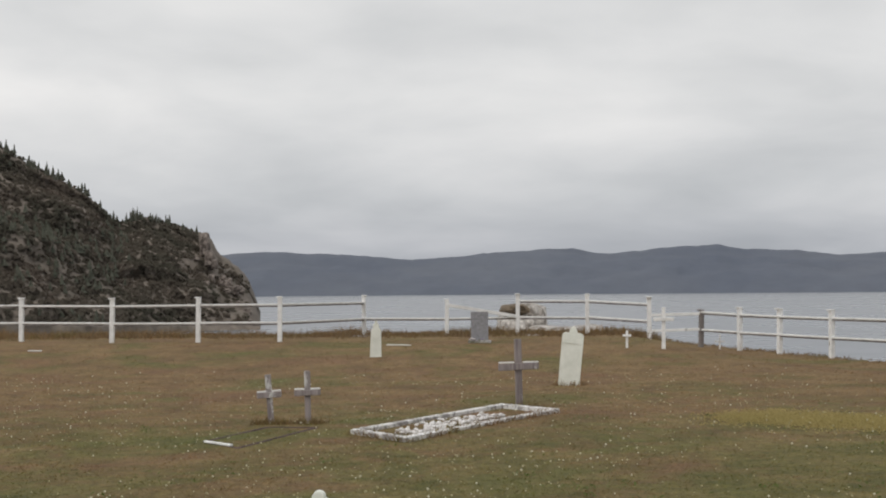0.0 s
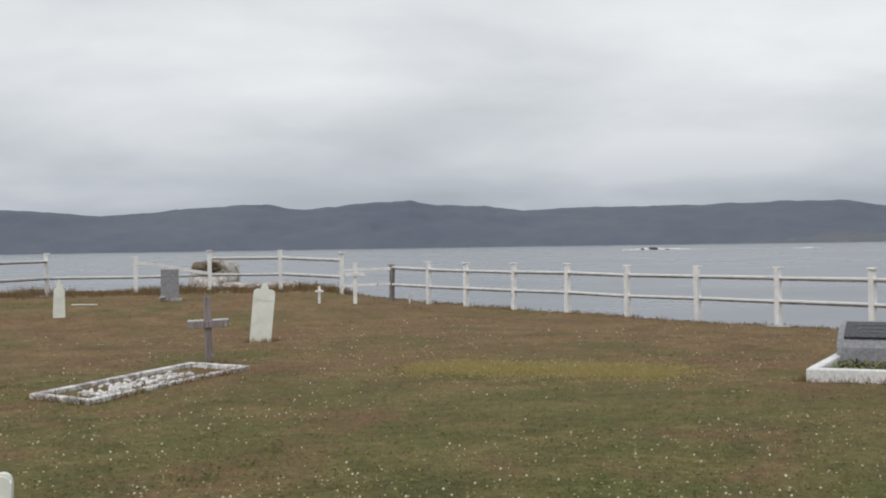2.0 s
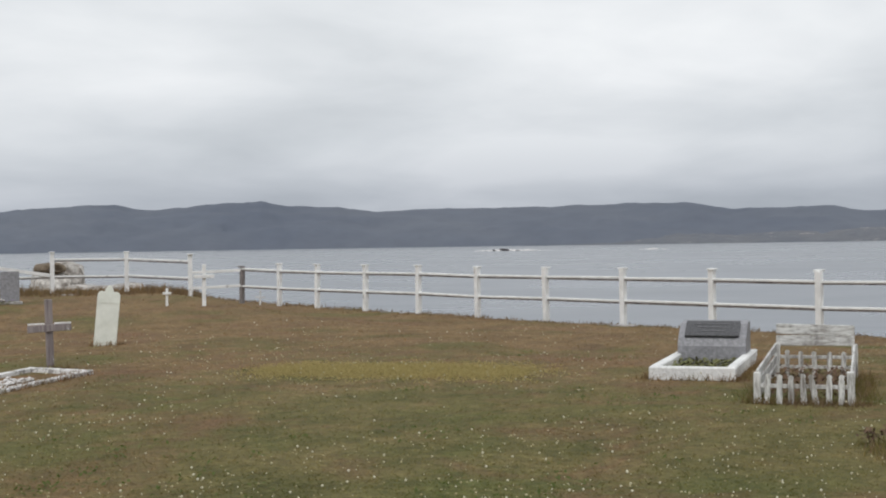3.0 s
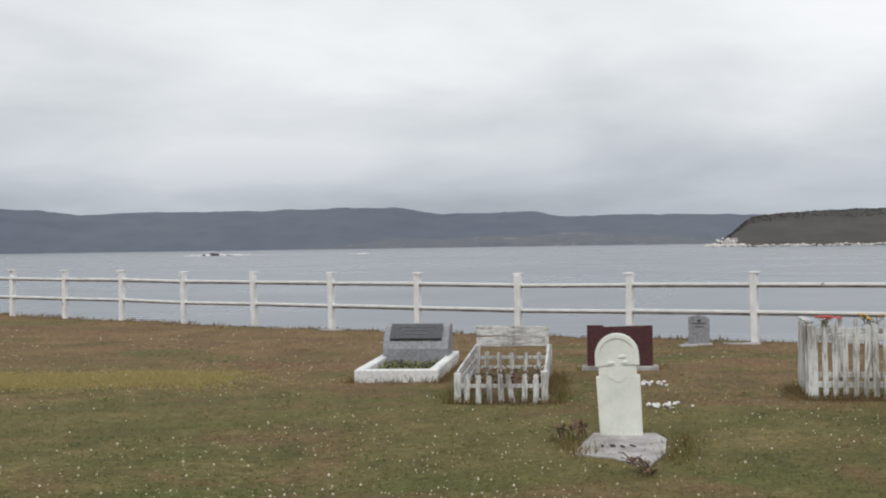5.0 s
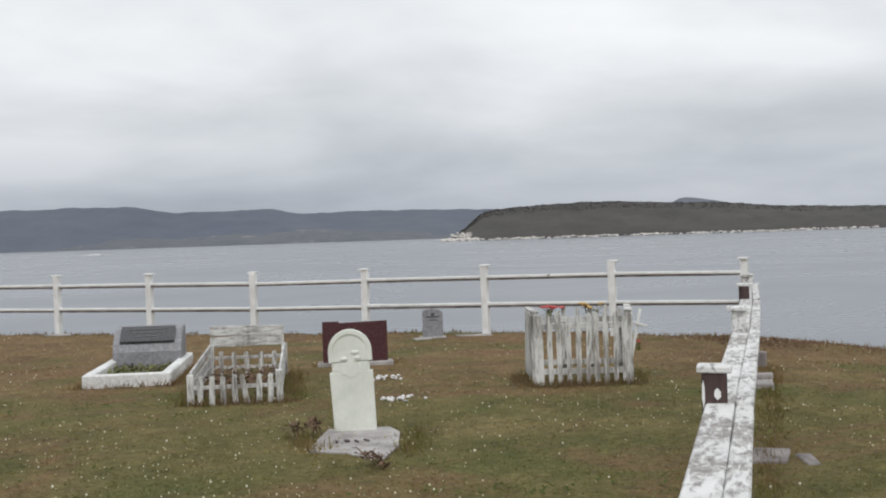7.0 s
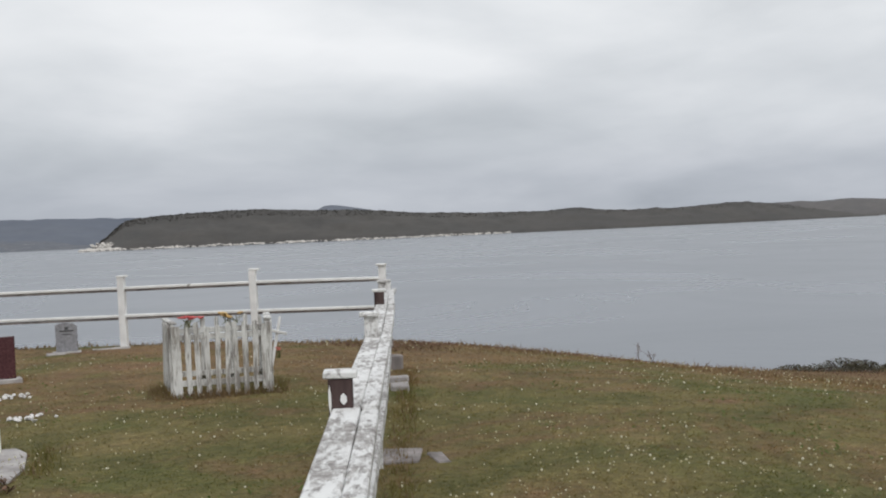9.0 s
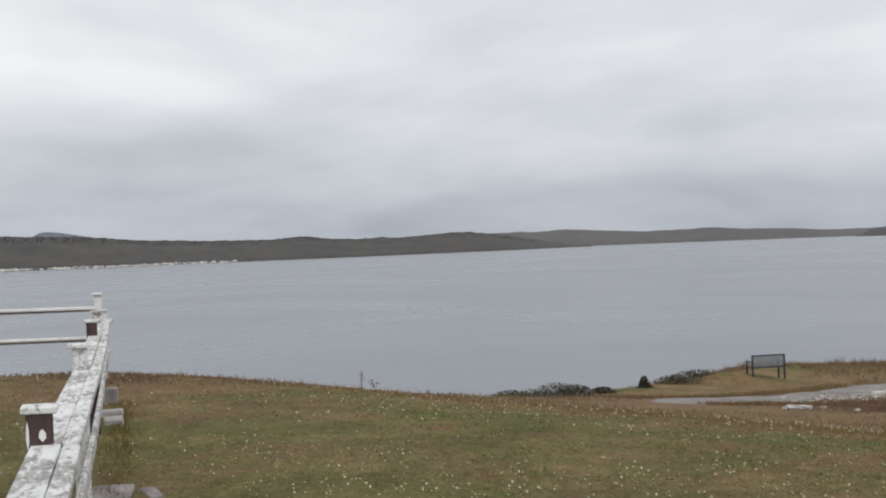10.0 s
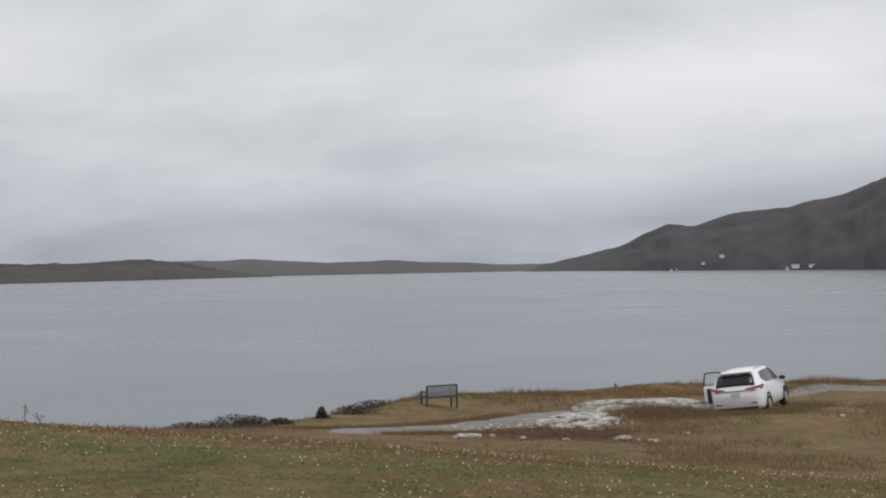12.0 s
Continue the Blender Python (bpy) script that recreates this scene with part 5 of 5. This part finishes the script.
for b, el, d, size, sd in ((-10.68, 2.08, 668, (2.9, 5, 6.0), 31), (-10.50, 1.45, 655, (2.2, 4, 4.0), 32), (-10.25, 1.2, 650, (1.6, 4, 2.4), 36), (-12.85, 1.1, 640, (2.0, 3, 3.2), 33),
                           (-12.55, 0.7, 634, (1.4, 3, 1.6), 37), (-9.3, 0.1, 622, (2.2, 4, 1.6), 34), (-10.6, 0.35, 628, (1.4, 3, 1.3), 35)):
    crag(b, el, d, size, sd)
for i in range(26):  # broken ledges down the point of the headland
    b = random.uniform(-11.2, -8.75)
    k = random.uniform(0.06, 0.80)
    crag(b, -1.3 + (head_ridge(b) + 1.3) * k - 0.25, 606 + 60 * k, (random.uniform(1.2, 3.2), 3.0, random.uniform(0.9, 2.2)), 50 + i)


# ---- spruce and scrub on the headland and the point ----
def spruce(verts, faces, p, h, w, tiers=4, seg=6):
    x, y, z = p
    for k in range(tiers):
        z0, z1 = z + h * (0.08 + 0.22 * k), z + h * min(1.0, 0.44 + 0.22 * k)
        r = w * (1 - k / (tiers + 0.4)) * random.uniform(0.8, 1.15)
        a0 = len(verts)
        for i in range(seg):
            a = 6.283 * i / seg + k
            rr = r * random.uniform(0.65, 1.2)
            verts.append((x + rr * math.cos(a), y + rr * math.sin(a), z0 - 0.05 * h * random.random()))
        verts.append((x, y, z1))
        for i in range(seg):
            faces.append((a0 + i, a0 + (i + 1) % seg, a0 + seg))


def shrub(verts, faces, p, r, n=14):
    """A low crown of many small leafy facets."""
    for i in range(n):
        d = Vector((random.gauss(0, 1), random.gauss(0, 1), abs(random.gauss(0, 0.8)))).normalized() * r * random.uniform(0.6, 0.9)
        d.z *= 0.7
        c = Vector(p) + d
        s = r * random.uniform(0.35, 0.7)
        out = (d.normalized() + Vector((random.gauss(0, 0.3), random.gauss(0, 0.3), random.gauss(0.35, 0.3)))).normalized()
        u = out.cross(Vector((random.gauss(0, 1), random.gauss(0, 1), random.gauss(0, 1)))).normalized() * s
        w = out.cross(u)
        a0 = len(verts)
        verts += [tuple(c - u), tuple(c + w), tuple(c + u), tuple(c - w)]
        faces.append((a0, a0 + 1, a0 + 2, a0 + 3))


def stuff_mesh(name, verts, faces, material, label, category):
    me = bpy.data.meshes.new(name)
    me.from_pydata(verts, [], faces)
    me.materials.append(material)
    return tagged(new(name, me), label, category, kind="stuff")


M_CLOVER = leafy(simple("clover_leaves", (0.085, 0.12, 0.03), (0.15, 0.19, 0.055), 3.0, 0.8, 0.2, 0.01))
M_HEATH = leafy(simple("rusty_heath", (0.135, 0.080, 0.055), (0.24, 0.150, 0.105), 1.2, 0.95, 0.2, 0.01))
M_BUSH = simple("dark_bush_leaves", (0.045, 0.045, 0.028), (0.11, 0.095, 0.06), 3.0, 0.9, 0.2, 0.02)
M_SCRUB = leafy(simple("dark_scrub", (0.098, 0.094, 0.072), (0.178, 0.146, 0.120), 0.03, 0.95, 0.3, 0.1, fine=1.5))
hv = [v.co.copy() for v in headland.data.vertices]
NB = int((-8.2 + 60) / 0.08) + 1
tv, tf, sv, sf = [], [], [], []
for i in range(9000):
    row = random.randint(2, 42)
    col = random.randint(int(NB * 0.68), NB - 8)
    p = hv[row * NB + col].lerp(hv[row * NB + col + 1], random.random()).lerp(hv[min(row + 1, 42) * NB + col], random.random())
    stand = noise.noise((p.x * 0.02, p.z * 0.05, 3.0))
    b = -60 + 0.08 * col
    bare = sstep(-12.5, -9.0, b) * 0.85 if row < 36 else sstep(-11.5, -10.6, b)
    if random.random() < bare:
        continue
    if row >= 40 and random.random() < 0.26 and b < -10.9:
        spruce(tv, tf, p, random.choice((2.0, 2.6, 3.4, 4.4, 6.2)) * random.uniform(0.8, 1.1), random.uniform(0.9, 1.6))
    elif stand > 0.05 and random.random() < 0.10 and row < 38 and b < -11:
        spruce(tv, tf, p, random.uniform(2.5, 5.5), random.uniform(1.2, 2.2))
    elif random.random() < 0.9:
        shrub(sv, sf, p, random.uniform(0.7, 2.1) * (0.6 if row > 39 else 1), 12)
stuff_mesh("spruce_wood", tv, tf, M_SPRUCE, "dark spruces on the headland slope and skyline", "trees")
stuff_mesh("scrub", sv, sf, M_SCRUB, "dense dark scrub covering the headland", "bushes")
wp = bpy.data.objects["wooded_point"]
wv = [v.co.copy() for v in wp.data.vertices]
NW = len(wv) // 14
sv, sf = [], []
for i in range(2600):
    row = random.choice((10, 11, 12, 12))
    col = int(8 + (NW * 0.9) * random.random() ** 2.2)
    p = wv[row * NW + col].lerp(wv[row * NW + col + 1], random.random()).lerp(wv[max(row - 1, 2) * NW + col], random.random())
    shrub(sv, sf, p, random.uniform(1.0, 2.4), 6)
stuff_mesh("far_wood", sv, sf, M_FARWOOD, "dense dark woodland on a far point", "trees")


# ---- grass ----
M_GRASS = Mat("green_grass", 0.9)
M_GRASS.color(M_GRASS.mix(1.0, turf_tone(M_GRASS), M_GRASS.ramp(M_GRASS.geo.outputs["Random Per Island"], [(0.0, (1.0, 1.05, 1.0)), (0.6, (1.35, 1.33, 1.28)), (1.0, (1.85, 1.72, 1.7))]), "MULTIPLY"))
M_DRY = Mat("dry_grass", 0.9)
M_DRY.color(M_DRY.ramp(M_DRY.geo.outputs["Random Per Island"], [(0.0, (0.165, 0.112, 0.066)), (0.6, (0.235, 0.165, 0.092)), (1.0, (0.32, 0.24, 0.145))]))
M_SEED = Mat("pale_seed_heads", 0.9)
M_SEED.color(M_SEED.ramp(M_SEED.geo.outputs["Random Per Island"], [(0.0, (0.30, 0.25, 0.13)), (0.5, (0.45, 0.41, 0.25)), (1.0, (0.68, 0.65, 0.52))]))
M_YELLOW = Mat("yellowed_grass", 0.9)
M_YELLOW.color(M_YELLOW.ramp(M_YELLOW.geo.outputs["Random Per Island"], [(0.0, (0.35, 0.29, 0.115)), (1.0, (0.50, 0.41, 0.18))]))

for k in (M_GRASS, M_DRY, M_YELLOW):
    leafy(k.m)


def blades(verts, faces, x, y, z, n, h, w, spread, lie=0.45):
    for i in range(n):
        a = random.random() * 6.283
        bx, by = x + random.gauss(0, spread), y + random.gauss(0, spread)
        lx, ly = random.gauss(0, lie) * h, random.gauss(0, lie) * h
        hh = h * random.uniform(0.5, 1.15)
        cx, cy = math.cos(a) * w, math.sin(a) * w
        k = len(verts)
        verts += [(bx - cx, by - cy, z - 0.01), (bx + cx, by + cy, z - 0.01), (bx + lx, by + ly, z + hh)]
        faces.append((k, k + 1, k + 2))


gv, gf, dv_, df, yv, yf, pv, pf = [], [], [], [], [], [], [], []
for i in range(95000):
    b = random.uniform(-22, 112)
    r = 5.5 * (34 / 5.5) ** random.random()
    x, y = r * math.sin(radians(b)), r * math.cos(radians(b))
    if edge_gap(x, y) > -0.1:
        continue
    z = land(x, y)
    blades(gv, gf, x, y, z, 3, random.uniform(0.007, 0.022), 0.004 + r * 0.00042, 0.07, 2.6)
for i in range(9000):  # taller tufts along the brink, the fences and the graves
    if i % 3 == 0:
        k = random.randint(2, len(EDGE) - 5)
        x, y = lerp2(EDGE[k], EDGE[k + 1], random.random())
        x, y = x + random.gauss(0, 0.5), y + random.gauss(0, 0.5)
        z, h = ground_z(x, y), random.uniform(0.02, 0.09)
    elif i % 3 == 1:
        x, y = random.uniform(-16, 6), random.gauss(37.2, 1.0)
        z, h = ground_z(x, y), random.uniform(0.07, 0.22) * (1.0 + 1.1 * noise.noise((x * 0.5, y * 0.5, 1)))
    else:
        x, y = lerp2((51, 3.5), (60, -22), random.random())
        x, y = x + random.gauss(2.5, 1.6), y + random.gauss(0, 1.6)
        if -12.5 < y < -6.5 and x < 54:
            continue
        z, h = ground_z(x, y), random.uniform(0.06, 0.22) * max(0.3, 1 + 2.2 * noise.noise((x * 0.35, y * 0.35, 8)))
    blades(*((gv, gf) if random.random() < 0.35 else (dv_, df)), x, y, z, 6, h, 0.012, 0.10)
def in_car(x, y):
    ex, ey = x - CAR[0], y - CAR[1]
    return abs(ex * -0.418 + ey * -0.908) < 1.0 and abs(ex * 0.908 - ey * 0.418) < 2.35


for i in range(1500):  # long grass standing against the car
    u, v = random.uniform(-1.3, 2.2), random.uniform(-4.0, 3.2)
    x, y = CAR[0] - 0.418 * u + 0.908 * v, CAR[1] - 0.908 * u - 0.418 * v
    if not in_car(x, y):
        blades(dv_, df, x, y, land(x, y), 6, random.uniform(0.08, 0.24), 0.011, 0.14)
for i in range(6500):  # rank grass on the slope before the car
    x, y = random.uniform(27, 52), random.uniform(-26, -1)
    if in_car(x, y) or 44.2 < x < 48.5 and -7.6 < y < -3.5 or noise.noise((x * 0.25, y * 0.25, 3)) < -0.15 or x < 40 and y > -4:
        continue
    blades(dv_, df, x, y, land(x, y), 6, random.uniform(0.06, 0.26), 0.011, 0.18)
# rank grass hugging kerbs, stones and pickets
for ax, ay, bx, by, n in ((7.2, 10.9, 8.05, 10.2, 160), (8.05, 10.2, 9.75, 12.3, 160), (7.2, 10.85, 8.9, 12.9, 120), (7.4, 13.45, 8.25, 12.7, 160), (8.25, 12.7, 9.8, 14.5, 120),
                          (10.2, 8.8, 10.95, 8.05, 200), (10.95, 8.05, 11.7, 8.6, 160), (10.2, 8.8, 10.85, 9.5, 120), (-1.25, 14.85, -0.6, 14.1, 120), (-0.6, 14.1, 1.3, 17.2, 260),
                          (6.62, 8.35, 6.12, 7.5, 60), (7.45, 7.75, 6.5, 6.8, 60), (1.7, 21.9, 2.2, 21.85, 60), (-2.6, 16.0, -1.7, 16.0, 160), (0.6, 18.2, 1.2, 18.1, 80), (10.3, 12.6, 11.2, 12.0, 60),
                          (2.6, 1.6, 13.5, 7.9, 700)):
    for i in range(n):
        x, y = lerp2((ax, ay), (bx, by), random.random())
        x, y = x + random.gauss(0, 0.06), y + random.gauss(0, 0.06)
        blades(*((gv, gf) if random.random() < 0.7 else (dv_, df)), x, y, land(x, y), 4, random.uniform(0.03, 0.09) if n > 600 else random.uniform(0.04, 0.13), 0.006, 0.04)
# tufts creeping over the edges of the track and the outcrop
for i in range(2600):
    k = random.randint(0, 3)
    x, y = lerp2(TRACK[k + 1], TRACK[k + 2], random.random())
    o = random.choice((-1, 1)) * random.uniform(1.35, 2.2)
    x, y = x + o * 0.5, y + o * 0.85
    blades(*((gv, gf) if random.random() < 0.35 else (dv_, df)), x, y, land(x, y), 5, random.uniform(0.04, 0.15), 0.010, 0.14)
for i in range(1500):
    s = random.random()
    x, y = 43.6 + 0.9 * s + random.gauss(0, 0.7), -4.6 - 3.4 * s + random.gauss(0, 0.6)
    blades(dv_, df, x, y, land(x, y), 5, random.uniform(0.06, 0.24), 0.010, 0.12)
# rusty knee-high growth along the crest of the slope
for i in range(4200):
    x, y = random.uniform(17, 33), random.uniform(-14, 12)
    if edge_gap(x, y) > -0.3 or noise.noise((x * 0.3, y * 0.3, 5)) < 0.0:
        continue
    blades(dv_, df, x, y, land(x, y), 5, random.uniform(0.03, 0.12), 0.010, 0.2)
# dark rank growth round the foot of the picket fences
for ax, ay, bx, by, n in ((10.2, 8.75, 10.95, 8.0, 240), (10.15, 8.8, 10.85, 9.55, 120), (7.2, 10.8, 8.05, 10.1, 120)):
    for i in range(n):
        x, y = lerp2((ax, ay), (bx, by), random.random())
        blades(dv_, df, x + random.gauss(0, 0.10), y + random.gauss(0, 0.10), land(x, y), 4, random.uniform(0.03, 0.10), 0.005, 0.05)
stuff_mesh("grass", gv, gf, M_GRASS.m, "short green and brown grass blades in the turf", "grass")
stuff_mesh("dry_grass", dv_, df, M_DRY.m, "dry brown grass tufts in the turf", "grass")
for i in range(9000):  # a mown yellow strip
    s, w = random.uniform(-1.7, 1.5) + random.gauss(0, 0.25), random.gauss(0, 0.42)
    x, y = 5.1 + 0.815 * s + 0.58 * w, 15.6 - 0.58 * s + 0.815 * w
    blades(yv, yf, x, y, land(x, y), 4, random.uniform(0.012, 0.035), 0.011, 0.07, 1.5)
stuff_mesh("yellow_grass", yv, yf, M_YELLOW.m, "strip of yellowed cut grass", "grass")
for i in range(11000):
    b = random.uniform(-22, 112)
    r = 6.5 * (26 / 6.5) ** random.random()
    x, y = r * math.sin(radians(b)), r * math.cos(radians(b))
    if edge_gap(x, y) > -1 or noise.noise((x * 0.3, y * 0.3, 7)) < -0.12 and random.random() < 0.8:
        continue
    z = land(x, y) + random.uniform(0.03, 0.09)
    s = random.choice((0.004, 0.005, 0.006, 0.009)) * (1 + r * 0.025)
    k = len(pv)
    pv += [(x - s, y, z), (x, y - s, z), (x + s, y, z), (x, y + s, z), (x, y, z + s), (x, y, z - s)]
    pf += [(k, k + 1, k + 4), (k + 1, k + 2, k + 4), (k + 2, k + 3, k + 4), (k + 3, k, k + 4), (k + 1, k, k + 5), (k + 2, k + 1, k + 5), (k + 3, k + 2, k + 5), (k, k + 3, k + 5)]
stuff_mesh("seed_heads", pv, pf, M_SEED.m, "pale flower and seed heads in the turf", "flowers")

# clover and dandelion leaves in the near turf
bm = bmesh.new()
for i in range(700):
    b, r = random.uniform(-20, 108), 5.8 * (20 / 5.8) ** random.random()
    x, y = r * math.sin(radians(b)), r * math.cos(radians(b))
    if noise.noise((x * 0.45, y * 0.45, 12)) < 0.05 or edge_gap(x, y) > -1:
        continue
    for k in range(12):
        px, py = x + random.gauss(0, 0.09), y + random.gauss(0, 0.09)
        leaf(bm, Vector((px, py, land(px, py) + random.uniform(0.012, 0.045))), random.uniform(0.012, 0.028))
whole("clover", bm, M_CLOVER, "fresh green clover and dandelion leaves in the turf", "clover", kind="stuff")

# rusty heath between the track and the slope, and along the crest
bm = bmesh.new()
for i in range(26000):
    if i % 4 == 1:
        k = random.randint(17, 20)
        x, y = lerp2(EDGE[k], EDGE[k + 1], random.random())
        x, y = x - random.uniform(0.5, 4.5), y + random.gauss(0, 0.8)
    elif i % 4:
        x, y = random.gauss(38.2, 1.7), random.gauss(-2.4, 1.9)
    else:
        g = random.uniform(-2.8, -0.6)
        k = random.randint(11, 15)
        x, y = lerp2(EDGE[k], EDGE[k + 1], random.random())
        x, y = x + g * 0.8 + random.gauss(0, 0.4), y + g * 0.9 + random.gauss(0, 0.4)
    if noise.noise((x * 0.5, y * 0.5, 21)) < -0.12:
        continue
    leaf(bm, Vector((x, y, ground_z(x, y) + random.uniform(0.005, 0.035 if x < 34 else 0.10))), random.uniform(0.02, 0.045))
whole("heath", bm, M_HEATH, "low rusty red heath in the turf", "heath", kind="stuff")

# low dark bushes on the brink
for i, (x, y, w, h) in enumerate(((36.3, 8.7, 0.8, 0.30), (37.2, 8.2, 0.9, 0.42), (38.2, 7.7, 0.9, 0.40), (39.1, 7.3, 0.7, 0.34), (40.6, 6.7, 0.5, 0.2), (46.0, 5.0, 0.9, 0.30), (47.2, 4.3, 1.0, 0.32), (43.6, 5.75, 0.22, 0.42))):
    t = base("bush", pose(x, y, ground_z(x, y)), "low dark leafy bush on the cliff edge", "bush", "cliff bushes")
    bm = bmesh.new()
    for k in range(7):
        a = k * 0.9
        beam(bm, (0, 0, -0.1), (math.cos(a) * w * 0.5, math.sin(a) * w * 0.5, h * random.uniform(0.5, 0.9)), 0.02, 0.02, 0)
    part("stems", bm, M_DARKWOOD, t)
    bm = bmesh.new()
    for k in range(1100):
        d = Vector((random.gauss(0, 0.45) * w, random.gauss(0, 0.45) * w, 0))
        d.z = h * random.random() * max(0.1, 1 - (d.x ** 2 + d.y ** 2) / (w * w * 1.2))
        leaf(bm, d, random.uniform(0.03, 0.06))
    part("crown", bm, M_BUSH, t)


def weed(x, y, h):
    t = base("weed", pose(x, y, ground_z(x, y)), "tall dry weed with small leaves on the brink", "weed", "tall weeds")
    for j in range(3):
        bm = bmesh.new()
        top = Vector((random.gauss(0, 0.1), random.gauss(0, 0.1), h * random.uniform(0.6, 1)))
        beam(bm, (0.04 * j, 0, -0.05), top, 0.006, 0.006, 0)
        for k in range(14):
            leaf(bm, top * random.uniform(0.4, 1.0) + Vector((random.gauss(0, 0.04), random.gauss(0, 0.04), 0)), 0.026)
        part("stalk", bm, M_DEADLEAF, t)


WB = [(69.85, 29.5, 0.5), (70.5, 29.5, 0.35)]
for b, r, h in WB:
    weed(r * math.sin(radians(b)), r * math.cos(radians(b)), h)
for x, y, h in ((6.72, 8.2, 0.2), (6.55, 8.3, 0.16), (6.85, 8.4, 0.18), (6.15, 6.75, 0.14), (6.05, 6.7, 0.12)):
    weed(x, y, h)
